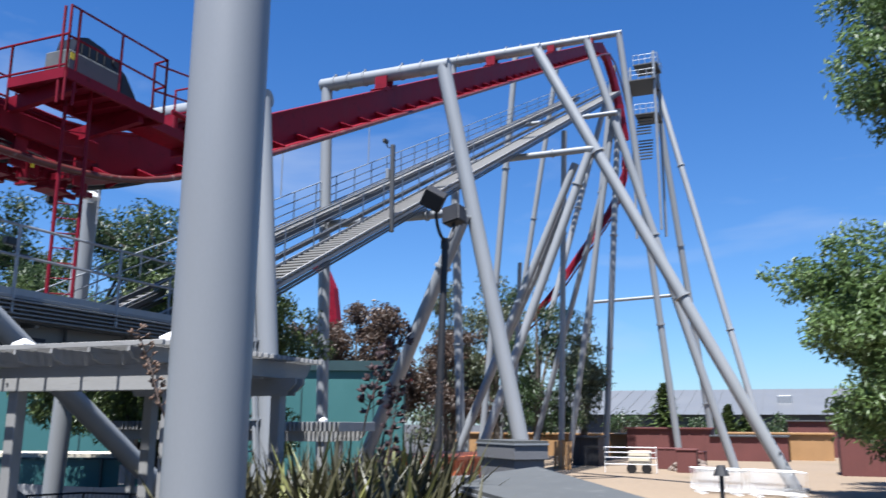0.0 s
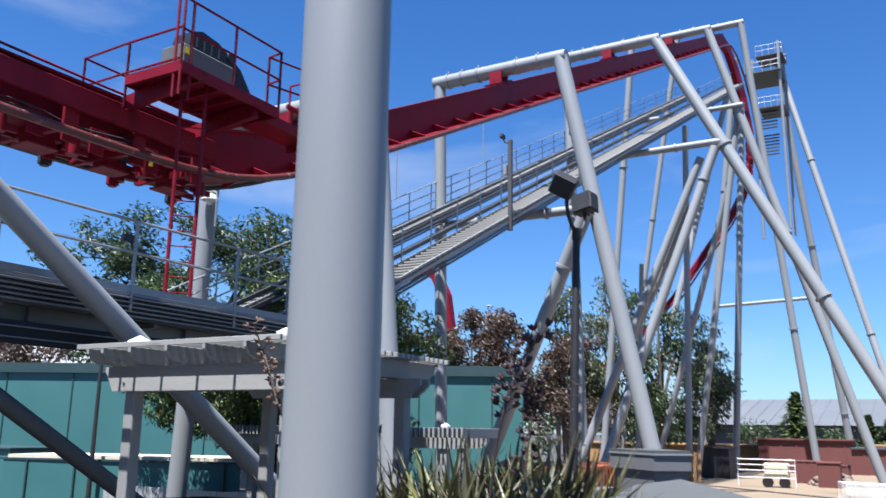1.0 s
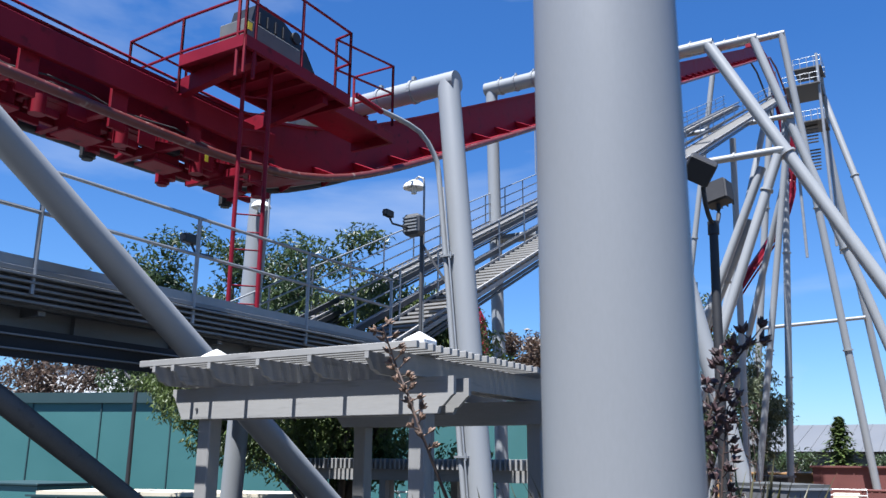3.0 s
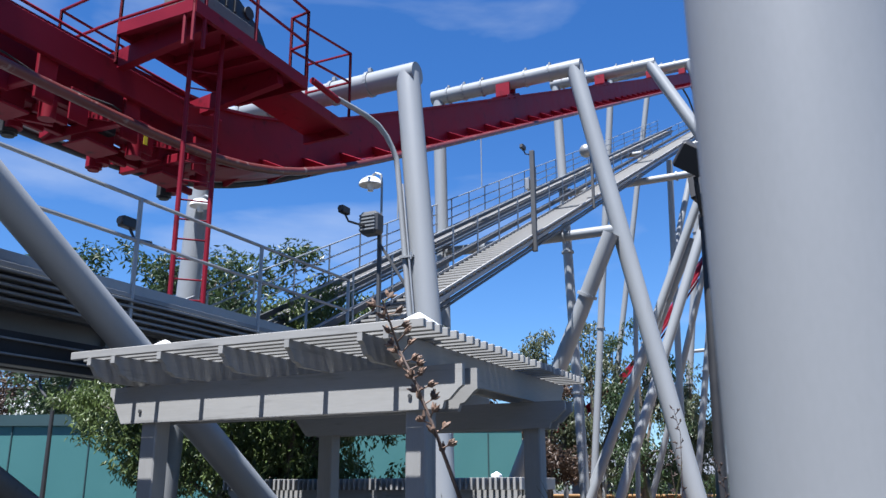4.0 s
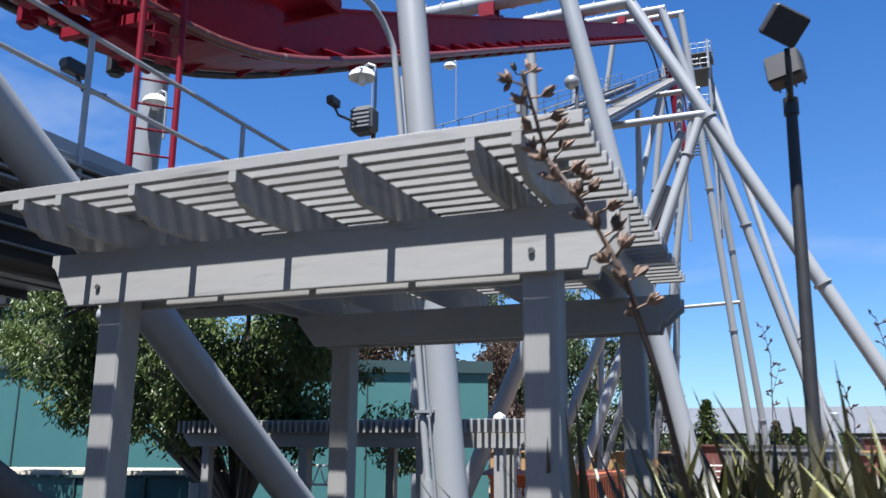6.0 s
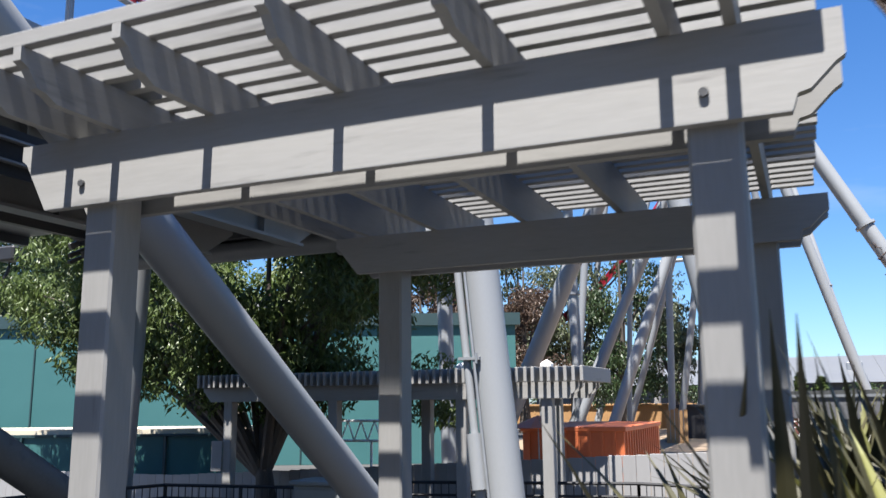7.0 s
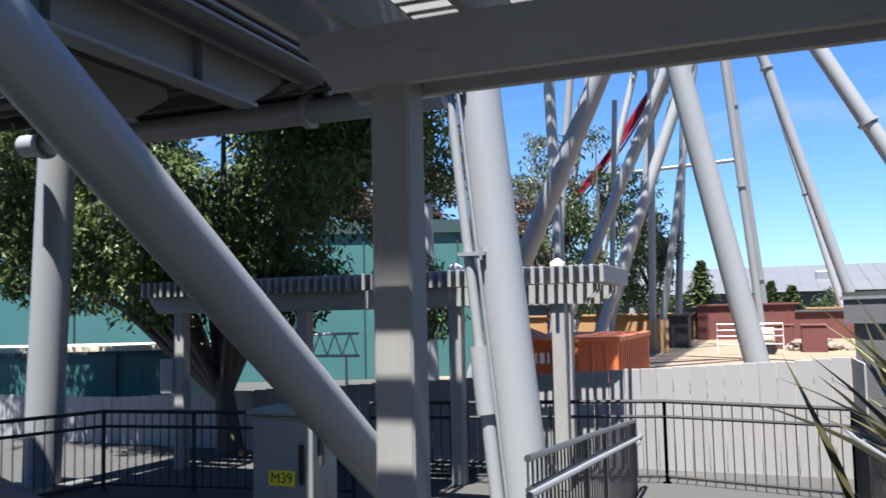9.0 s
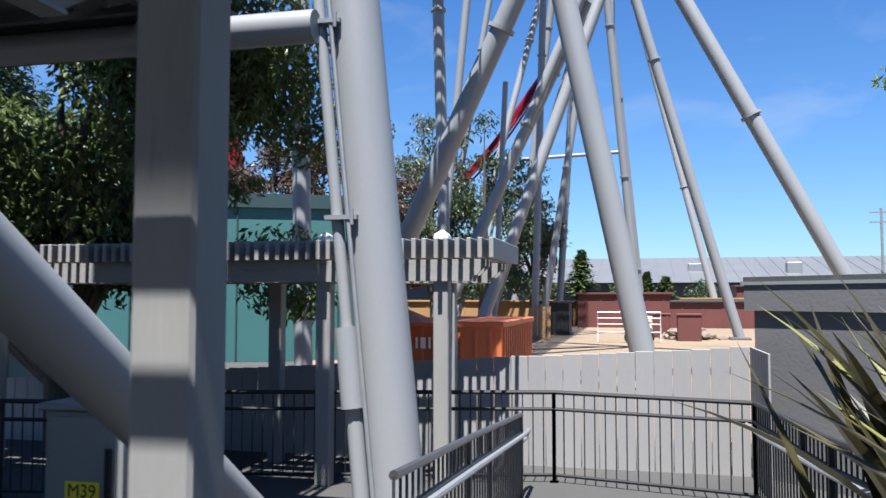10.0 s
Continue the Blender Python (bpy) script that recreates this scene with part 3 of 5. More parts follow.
for sx, z0, z1 in ((-0.36, -0.04, 0.16), (0.1, 0.12, 0.3)):
    m = B()
    box(m, (TX + sx - 0.05, -20, RAIL_Z + z0), (TX + sx + 0.05, 4.4, RAIL_Z + z1), 0.008)
    part("stringer", m, RED_STEEL, track)
for k in range(17):
    yy = -17.6 + 1.3 * k
    m = B()
    box(m, (TX + 0.40, yy - 0.17, RAIL_Z - 0.12), (TX + 0.43, yy + 0.17, RAIL_Z + 0.38), 0.006)
    part("hanger_plate", m, RED_STEEL, track)
    m = B()
    box(m, (TX - 0.15 + 0.2 * (k % 2), yy + 0.5, RAIL_Z - 0.02), (TX + 0.2 + 0.15 * (k % 2), yy + 0.78, RAIL_Z + 0.34), 0.02)
    part("valve_box", m, BLACK_STEEL if k % 3 == 0 else RED_STEEL, track)
    if k % 3 == 1:
        m = B()
        box(m, (TX + 0.431, yy - 0.05, RAIL_Z + 0.02), (TX + 0.434, yy + 0.03, RAIL_Z + 0.16))
        part("tag", m, YELLOW, track, "small yellow tag")
for k in range(12):
    yy = -13.2 + 1.55 * k
    m = B()
    beam(m, (TX - 0.78, yy, RAIL_Z + 0.02), (TX + 0.78, yy + 0.05, RAIL_Z + 0.02), 0.12, 0.16, bevel=0.01)
    part("cross_member", m, RED_STEEL, track)
    m = B()
    box(m, (TX + 0.5, yy + 0.3, RAIL_Z - 0.1), (TX + 0.56, yy + 0.62, RAIL_Z + 0.75), 0.01)
    part("hanger_plate", m, RED_STEEL, track)
    m = B()
    tube(m, (TX - 0.45, yy + 0.7, RAIL_Z - 0.3), (TX - 0.45, yy + 0.7, RAIL_Z + 0.2), 0.13, 14)
    tube(m, (TX - 0.45, yy + 0.7, RAIL_Z - 0.34), (TX - 0.45, yy + 0.7, RAIL_Z - 0.3), 0.09, 14)
    part("drive_motor", m, BLACK_STEEL if k % 2 else RED_STEEL, track, smooth=True)
    if k % 3 == 0:
        m = B()
        beam(m, (TX - 0.7, yy + 0.1, RAIL_Z - 0.05), (TX + 0.1, yy + 1.0, RAIL_Z - 0.12), 0.07, 0.1)
        part("diagonal_brace", m, RED_STEEL, track)
for off, zz in ((0.5, 0.3), (0.52, 0.2), (-0.3, 0.22)):
    m = B()
    sweep(m, [(TX + off + 0.03 * math.sin(2.1 * i + off), -18 + 0.6 * i, RAIL_Z + zz + 0.05 * math.sin(1.7 * i)) for i in range(38)], 0.016, 5)
    part("hose", m, BLACK_STEEL, track, "black air hose")

# the falling track beyond the crest, and an arch further off
fall = thing("coaster_track", "red track dropping steeply behind the supports", "coaster track", at=(-7, 62, 0))
pts = [(TX + 1.2, 69.6, 29.2), (-3.4, 69.8, 26.3), (-4.6, 68.6, 22.7), (-7.0, 66.6, 18.5), (-9.4, 65.1, 14.6), (-12.6, 64.1, 10.9), (-16.5, 63.1, 8.0), (-21, 62.6, 6.8), (-26, 62.6, 7.2)]
sm = []
for i in range(len(pts) - 1):
    p0, p1, p2, p3 = [Vector(pts[max(0, min(len(pts) - 1, i + k))]) for k in (-1, 0, 1, 2)]
    for j in range(5):
        u = j / 5
        sm.append(0.5 * ((2 * p1) + (p2 - p0) * u + (2 * p0 - 5 * p1 + 4 * p2 - p3) * u * u + (3 * p1 - p0 - 3 * p2 + p3) * u ** 3))
m = B()
profile_sweep(m, sm, 0.55, 0.55)
part("spine", m, RED_STEEL, fall)
for s in (-0.6, 0.6):
    m = B()
    sweep(m, [p + V(0, s, -0.55) for p in sm], 0.08, 8)
    part("rail", m, RED_STEEL, fall, smooth=True)
low = thing("coaster_track", "red track section passing low behind the trees", "coaster track", at=(-17, 60, 0))
m = B()
profile_sweep(m, [(-18.6, 60, 4.9), (-17.7, 60, 5.5), (-16.8, 60, 6.3), (-15.7, 60, 7.6)], 0.6, 0.6)
part("spine", m, RED_STEEL, low)
for px, pz in ((-18.4, 4.9), (-15.9, 7.2)):
    m = B()
    tube(m, (px, 60, -0.05), (px, 60, pz), 0.2, 12)
    part("post", m, WHITE_STEEL, low)
arch = thing("coaster_track", "red arch of track far behind the trees", "coaster track", at=(-30, 60, 0))
m = B()
profile_sweep(m, [(-33.6, 60, 17.4), (-32.0, 60, 18.0), (-30.6, 60, 17.2), (-29.6, 60, 15.2), (-29.1, 60, 12.0), (-29.0, 60, 6.0), (-29.0, 60, -0.05)], 0.9, 0.9)
part("spine", m, RED_STEEL, arch)

# tower head: service platform round the crest
head = thing("tower_platform", "grey steel service platform with railings at the lift top", "service platform", at=(-2.6, 76.5, 38.1))
for zz, x0, x1, y0, y1 in ((38.0, -4.0, -0.7, 74.7, 79.1), (34.4, -3.0, -0.6, 75.2, 78.6), (40.1, -3.0, -0.5, 75.7, 78.8)):
    m = B()
    box(m, (x0, y0, zz), (x1, y1, zz + 0.12))
    part("deck", m, DARK_STEEL, head)
    for k in range(5):
        px = x0 + (x1 - x0) * k / 4
        for py in (y0, y1):
            m = B()
            tube(m, (px, py, zz), (px, py, zz + 1.15), 0.035, 6)
            part("post", m, GALV, head)
    for zr in (0.6, 1.12):
        m = B()
        sweep(m, [(x0, y0, zz + zr), (x1, y0, zz + zr), (x1, y1, zz + zr), (x0, y1, zz + zr)], 0.03, 6)
        part("rail", m, GALV, head)
for px, py in ((-0.8, 75.2), (-0.8, 78.6), (-3.8, 78.6)):
    m = B()
    tube(m, (px, py, 22), (px, py, 41.2), 0.14, 10)
    part("mast", m, GALV, head)
for k in range(14):
    m = B()
    box(m, (-2.9, 75.3 + 0.2 * (k % 7), 29.6 + 0.39 * k), (-1.4, 75.6 + 0.2 * (k % 7), 29.67 + 0.39 * k))
    part("tread", m, DARK_STEEL, head)

# ---- stairs up both sides of the lift ----
def stair_z(y):
    return 5.95 + 0.484 * (y - 9.37)


def stair(name_label, x0, x1, y0, y1, rail_x, group="lift stairs"):
    th = thing("staircase", name_label, "staircase", group, at=(x0, y0, stair_z(y0)))
    me = None
    n = int((y1 - y0) / 0.30)
    for i in range(n):
        y = y0 + i * 0.30
        if me is None:
            m = B()
            box(m, (0.04, 0, 0), (x1 - x0 - 0.04, 0.235, 0.045))
            me = bpy.data.meshes.new("tread")
            m.to_mesh(me)
            m.free()
            me.materials.append(STAIR_STEEL)
        o = new("tread", me)
        o.parent = th
        o.location = (0, y - y0, stair_z(y) - stair_z(y0) + 0.36)
    for sx in (x0, x1):
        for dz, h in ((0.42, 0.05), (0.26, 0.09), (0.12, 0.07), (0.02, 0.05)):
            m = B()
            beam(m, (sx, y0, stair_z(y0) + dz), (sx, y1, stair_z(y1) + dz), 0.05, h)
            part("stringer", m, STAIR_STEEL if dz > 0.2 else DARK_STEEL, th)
    for off in (0.25, 0.5, 0.75):
        m = B()
        sx = x0 + (x1 - x0) * off
        beam(m, (sx, y0, stair_z(y0) + 0.12), (sx, y1, stair_z(y1) + 0.12), 0.05, 0.08)
        part("bearer", m, DARK_STEEL, th)
    k = 0
    y = y0 + 0.5
    while y < y1:
        m = B()
        tube(m, (rail_x, y, stair_z(y) + 0.3), (rail_x, y, stair_z(y) + 1.5), 0.024, 6)
        part("rail_post", m, GALV, th)
        y += 1.6 if y < 34 else 3.2
    for dz in (1.5, 1.12, 0.76):
        m = B()
        tube(m, (rail_x, y0, stair_z(y0) + dz), (rail_x, y1, stair_z(y1) + dz), 0.022, 6)
        part("handrail", m, GALV, th)
    return th


stair("pale steel evacuation stairs beside the lift track", -3.35, -2.28, 6.3, 63.5, -3.32)
stair("pale steel evacuation stairs on the far side of the lift", -7.2, -6.15, 6.3, 63.5, -7.18)
gut = thing("lift_trough", "grey steel rails of the trough between the lift stairs", "trough", at=(-4.8, 4, 4))
for gx, dz in ((-3.42, 0.62), (-3.46, 0.30), (-6.1, 0.62), (-6.06, 0.30)):
    m = B()
    beam(m, (gx, 6.3, stair_z(6.3) + dz), (gx, 63.5, stair_z(63.5) + dz), 0.06, 0.12)
    part("rail", m, DARK_STEEL, gut)

# ---- loading platform ----
DECK = 4.98
plat = thing("loading_platform", "long grey steel loading platform with ribbed edge and railings", "platform", at=(-5, -6, DECK))
X0, X1, Y0, Y1 = -9.2, -2.05, -22.0, 6.2
m = B()
box(m, (X0, Y0, DECK - 0.06), (X1, Y1, DECK), 0.005)
part("deck", m, DECK_STEEL, plat)
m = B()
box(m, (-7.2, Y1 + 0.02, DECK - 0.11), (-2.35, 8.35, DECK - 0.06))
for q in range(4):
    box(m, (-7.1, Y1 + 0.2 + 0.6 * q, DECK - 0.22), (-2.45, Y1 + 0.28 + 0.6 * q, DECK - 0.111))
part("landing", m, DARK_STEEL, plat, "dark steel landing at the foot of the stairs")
for i, zz in enumerate((4.90, 4.83, 4.76, 4.69, 4.62)):
    m = B()
    box(m, (X1 - 0.30 - 0.05 * i, Y0, zz - 0.03), (X1 + 0.05 - 0.03 * i, Y1, zz), 0.004)
    part("rib", m, DECK_STEEL, plat)
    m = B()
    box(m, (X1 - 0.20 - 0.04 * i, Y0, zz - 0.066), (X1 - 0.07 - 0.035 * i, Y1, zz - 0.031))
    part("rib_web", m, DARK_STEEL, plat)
for gx, gz in ((-2.72, 4.27), (-4.1, 4.27)):
    m = B()
    GE = 5.6
    prof = [(Y0, 4.72), (GE + 0.55, 4.72), (GE + 0.55, 4.6), (GE, gz), (Y0, gz)]
    f = [m.verts.new((gx - 0.012, py, pz)) for py, pz in prof]
    k = [m.verts.new((gx + 0.012, py, pz)) for py, pz in prof]
    m.faces.new(f)
    m.faces.new(k[::-1])
    for j in range(5):
        m.faces.new((f[j], k[j], k[(j + 1) % 5], f[(j + 1) % 5]))
    box(m, (gx - 0.11, Y0, gz - 0.035), (gx + 0.11, GE, gz))
    for q in range(17):
        box(m, (gx - 0.1, Y0 + 1.2 + 1.6 * q, gz + 0.01), (gx + 0.1, Y0 + 1.215 + 1.6 * q, 4.71))
    bmesh.ops.recalc_face_normals(m, faces=m.faces[:])
    part("girder", m, DECK_STEEL, plat)
for q in range(9):
    m = B()
    box(m, (-4.5, Y0 + 1 + 2.9 * q, 4.5), (X1 - 0.3, Y0 + 1.1 + 2.9 * q, 4.72))
    part("cross_beam", m, DECK_STEEL, plat)
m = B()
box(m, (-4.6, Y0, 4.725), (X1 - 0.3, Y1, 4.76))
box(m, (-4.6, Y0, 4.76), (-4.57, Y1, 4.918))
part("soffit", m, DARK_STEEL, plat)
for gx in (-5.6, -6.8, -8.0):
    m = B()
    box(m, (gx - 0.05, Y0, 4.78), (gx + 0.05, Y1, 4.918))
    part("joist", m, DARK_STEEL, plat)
m = B()
box(m, (X1 - 0.135, Y0, 3.955), (X1 - 0.12, 2.3, 4.30))
part("fascia", m, FASCIA, plat)
for zz in (4.22, 4.06):
    m = B()
    box(m, (X1 - 0.12, Y0, zz - 0.02), (X1 - 0.07, 2.3, zz), 0.003)
    part("rib", m, DECK_STEEL, plat)
posts_y = [6.27 - 2.42 * i for i in range(11)]
for y in posts_y:
    m = B()
    tube(m, (X1 - 0.02, y, DECK - 0.3), (X1 - 0.02, y, 6.2), 0.03, 8)
    part("rail_post", m, GALV, plat)
for zz in (6.2, 5.66):
    m = B()
    tube(m, (X1 - 0.02, posts_y[-1], zz), (X1 - 0.02, posts_y[0], zz), 0.026, 8)
    part("handrail", m, GALV, plat)
m = B()
box(m, (X1 - 0.03, Y0, DECK), (X1 - 0.015, Y1, DECK + 0.12))
part("toe_board", m, GALV, plat)
for y in [Y1 - 2.2 * i for i in range(9)]:
    m = B()
    tube(m, (X0 + 0.1, y, DECK), (X0 + 0.1, y, 6.15), 0.03, 6)
    part("rail_post", m, GALV, plat)
for zz in (6.15, 5.6):
    m = B()
    tube(m, (X0 + 0.1, Y0, zz), (X0 + 0.1, Y1, zz), 0.026, 6)
    part("handrail", m, GALV, plat)
for lx in (-8.6, -3.0):
    for ly in (-20.0, -12.0):
        m = B()
        tube(m, (lx, ly, -0.05), (lx, ly, 4.72 if lx > -4 else 4.915), 0.18, 16)
        part("leg", m, WHITE_STEEL, plat, smooth=True)

# ---- red service platform over the track ----
FZ = 9.38
rp = thing("service_platform", "red steel service platform with railings beside the track", "service platform", at=(-2.6, 3.2, FZ))
m = B()
box(m, (-3.45, 1.98, FZ - 0.05), (-2.0, 4.66, FZ), 0.004)
part("floor", m, RED_STEEL, rp)
m = B()
box(m, (-3.4, 4.66, FZ - 0.05), (-2.38, 6.6, FZ), 0.004)
part("floor", m, RED_STEEL, rp)
for a, c in (((-3.45, 1.98), (-2.0, 1.98)), ((-2.0, 1.98), (-2.0, 4.66)), ((-3.45, 4.66), (-2.0, 4.66)), ((-2.38, 4.66), (-2.38, 6.6)), ((-3.4, 6.6), (-2.38, 6.6)), ((-3.45, 1.98), (-3.45, 4.66))):
    m = B()
    beam(m, (*a, FZ - 0.13), (*c, FZ - 0.13), 0.07, 0.2)
    part("edge_channel", m, RED_STEEL, rp)
for k in range(5):
    m = B()
    beam(m, (-3.45, 2.1 + 0.5 * k, FZ - 0.12), (-2.03, 2.1 + 0.5 * k, FZ - 0.12), 0.05, 0.12)
    part("joist", m, RED_STEEL, rp)
for by in (2.3, 4.1):
    m = B()
    beam(m, (-4.5, by, 8.85), (-2.1, by, 9.15), 0.14, 0.3)
    part("bracket", m, RED_STEEL, rp)
RAILS = (((-2.0, 1.98, FZ), (-2.0, 4.66, FZ)), ((-2.0, 4.66, FZ), (-2.38, 4.71, FZ)), ((-2.38, 4.71, FZ), (-2.38, 6.6, FZ + 0.25)), ((-2.38, 6.6, FZ + 0.25), (-3.4, 6.6, FZ + 0.25)), ((-2.0, 1.98, FZ - 0.58), (-3.45, 1.98, FZ - 0.58)), ((-3.45, 1.98, FZ - 0.58), (-5.2, 2.3, FZ - 0.4)), ((-5.2, 2.3, FZ - 0.4), (-5.2, 3.6, FZ - 0.4)))
for a, c in RAILS:
    a, c = V(*a), V(*c)
    for zz in (1.24, 0.62):
        m = B()
        tube(m, a + V(0, 0, zz), c + V(0, 0, zz), 0.026, 6)
        part("handrail", m, RED_STEEL, rp)
    n = max(2, int((c - a).length / 1.1) + 1)
    for k in range(n):
        p = a.lerp(c, k / (n - 1))
        m = B()
        tube(m, p - V(0, 0, 0.1), p + V(0, 0, 1.25), 0.028, 6)
        part("rail_post", m, RED_STEEL, rp)
for lx, ly in ((-2.16, 1.98), (-2.0, 2.2)):
    m = B()
    tube(m, (lx, ly, FZ - 0.7), (lx, ly, FZ + 1.25), 0.03, 6)
    part("rail_post", m, RED_STEEL, rp)
for lx, ly in ((-2.6, 2.6), (-2.3, 2.92)):
    m = B()
    tube(m, (lx, ly, 4.98), (lx, ly, 9.4), 0.036, 8)
    part("ladder_stile", m, RED_STEEL, rp)
for k in range(13):
    m = B()
    tube(m, (-2.6, 2.6, 5.2 + 0.29 * k), (-2.3, 2.92, 5.2 + 0.29 * k), 0.013, 5)
    part("rung", m, RED_STEEL, rp)
motor = thing("lift_motor", "grey motor cabinet with black drive on the red platform", "motor", at=(-3.1, 3.0, FZ))
m = B()
box(m, (-3.12, 2.45, FZ + 0.16), (-2.5, 3.9, FZ + 0.66), 0.03)
part("cabinet", m, MOTOR_GREY, motor)
m = B()
box(m, (-3.4, 2.3, FZ), (-2.42, 4.0, FZ + 0.16), 0.03)
part("plinth", m, BLACK, motor)
m = B()
prof = [(2.62, 0.66), (2.7, 1.0), (2.95, 1.1), (3.4, 1.04), (4.05, 0.72), (4.4, 0.3), (4.4, 0.0), (3.94, 0.0), (3.94, 0.66)]
sides = [[m.verts.new((sx, y, FZ + z)) for y, z in prof] for sx in (-3.05, -2.55)]
m.faces.new(sides[0])
m.faces.new(sides[1][::-1])
for i in range(len(prof)):
    j = (i + 1) % len(prof)
    m.faces.new((sides[0][j], sides[0][i], sides[1][i], sides[1][j]))
bmesh.ops.recalc_face_normals(m, faces=m.faces[:])
part("belt_guard", m, BLACK, motor, "sloping black belt guard")
for k in range(4):
    m = B()
    box(m, (-2.55, 2.8 + 0.2 * k, FZ + 0.7), (-2.53, 2.86 + 0.2 * k, FZ + 0.92), 0.004)
    part("cooling_fin", m, BLACK_STEEL, motor)
m = B()
tube(m, (-2.52, 3.75, FZ + 0.86), (-2.7, 3.75, FZ + 0.86), 0.11, 16)
part("pulley", m, BLACK_STEEL, motor, smooth=True)
m = B()
box(m, (-2.5, 2.51, FZ + 0.46), (-2.494, 2.61, FZ + 0.6))
part("warning_plate", m, YELLOW, motor, "small yellow warning plate")

# ---- fittings on the steelwork ----
def dome_lamp(x, y, z, pole_to=None):
    th = thing("dome_lamp", "white enamel dome lamp on a thin conduit arm", "lamp", "dome lamps", at=(x, y, z))
    m = B()
    bmesh.ops.create_uvsphere(m, u_segments=18, v_segments=10, radius=0.24, matrix=Matrix.Translation((x, y, z)) @ Matrix.Diagonal((1, 1, 0.75, 1)))
    bmesh.ops.delete(m, geom=[v for v in m.verts if v.co.z < z - 0.02], context="VERTS")
    bmesh.ops.solidify(m, geom=m.faces[:], thickness=0.012)
    part("shade", m, WHITE_ENAMEL, th, smooth=True)
    m = B()
    tube(m, (x, y, z - 0.12), (x, y, z + 0.02), 0.06, 10)
    part("bulb", m, WHITE_ENAMEL, th, smooth=True)
    if pole_to:
        m = B()
        sweep(m, [(x, y, z + 0.17), (x + 0.12, y, z + 0.24), (x + 0.24, y, z + 0.18), (x + 0.26, y, z), (x + 0.26, y, pole_to)], 0.024, 8)
        part("arm", m, GALV, th)
    return th


dome_lamp(-2.5, 7.65, 8.5, 5.3)
dome_lamp(-6.95, 7.7, 8.75, 8.0)
dome_lamp(-7.4, 17.0, 13.4, 11.2)
dome_lamp(-7.4, 24.0, 16.8, 14.6)
sp = thing("loudspeaker", "grey ribbed loudspeaker on a steel post", "loudspeaker", at=(-2.22, 7.3, 5.2))
m = B()
tube(m, (-2.16, 7.45, 5.1), (-2.16, 7.45, 7.4), 0.04, 8)
part("post", m, DARK_STEEL, sp)
m = B()
box(m, (-2.44, 7.12, 7.33), (-2.04, 7.45, 7.77), 0.06)
part("housing", m, DARK_STEEL, sp)
for k in range(5):
    m = B()
    box(m, (-2.41, 7.105, 7.39 + 0.07 * k), (-2.07, 7.12, 7.42 + 0.07 * k))
    part("grille_bar", m, GALV, sp)
m = B()
beam(m, (-2.14, 7.4, 7.2), (-1.6, 7.7, 6.2), 0.05, 0.05)
part("brace", m, DARK_STEEL, sp)


def cctv(x, y, z, post=None):
    th = thing("security_camera", "small dark security camera on a bracket", "camera", "security cameras", at=(x, y, z))
    m = B()
    box(m, (x - 0.06, y - 0.16, z - 0.07), (x + 0.06, y + 0.1, z + 0.07), 0.015)
    part("body", m, BLACK, th)
    m = B()
    tube(m, (x, y - 0.18, z), (x, y - 0.15, z), 0.05, 10)
    part("lens", m, DARK_STEEL, th)
    m = B()
    sweep(m, [(x, y, z - 0.06), (x + 0.05, y + 0.05, z - 0.2), post or (x + 0.2, y + 0.1, z - 0.3)], 0.022, 6)
    part("arm", m, BLACK, th)


cctv(-2.5, 6.75, 7.7, (-2.2, 7.3, 7.45))
cctv(-2.35, 1.55, 5.95, (-2.1, 1.7, 5.7))
cctv(-2.5, 16.45, 12.6, (-2.33, 16.45, 12.35))
pole = thing("equipment_pole", "dark steel pole with small boxes on the stair edge", "pole", at=(-2.22, 16.45, 9.1))
m = B()
box(m, (-2.30, 16.4, 9.3), (-2.16, 16.52, 12.45), 0.01)
part("post", m, DARK_STEEL, pole)
m = B()
box(m, (-2.42, 16.3, 11.2), (-2.3, 16.5, 11.55), 0.01)
part("box", m, GALV, pole)
pole = thing("equipment_pole", "dark steel pole with small boxes on the stair edge", "pole", at=(-2.22, 23.0, 12.4))
m = B()
box(m, (-2.28, 23.0, 12.6), (-2.18, 23.1, 15.6), 0.01)
part("post", m, DARK_STEEL, pole)
m = B()
bmesh.ops.create_uvsphere(m, u_segments=14, v_segments=8, radius=0.26, matrix=Matrix.Translation((-2.4, 23.0, 14.9)))
part("lamp_head", m, GALV, pole, smooth=True)

# conduit on the first lift column
con = thing("conduit_run", "white-painted conduit strapped to the lift column", "conduit", at=(-1.4, 8.1, 0))
base, top = V(-0.68, 7.62, 0), V(-1.87, 8.0, 10.93)
def on_col(z, dx, dy):
    p = base.lerp(top, z / 10.93)
    return p + V(dx, dy, 0)
m = B()
sweep(m, [(-2.4, 6.2, 9.74), (-2.33, 6.65, 9.73), (-2.24, 7.0, 9.69), (-2.15, 7.3, 9.6), (-2.07, 7.5, 9.42), (-2.0, 7.62, 9.2), on_col(9.0, -0.29, -0.24), on_col(8.7, -0.29, -0.2), on_col(6, -0.27, -0.2), on_col(1.7, -0.26, -0.2)], 0.055, 10)
part("pipe", m, WHITE_STEEL, con, smooth=True)
m = B()
sweep(m, [(-2.4, 5.4, 9.75), (-2.4, 6.0, 9.73), (-2.4, 6.25, 9.72)], 0.06, 10)
part("pipe", m, RED_STEEL, con, smooth=True)
m = B()
sweep(m, [on_col(8.4, -0.17, -0.27), on_col(6, -0.15, -0.27), on_col(0.3, -0.13, -0.27)], 0.02, 8)
part("pipe", m, GALV, con)
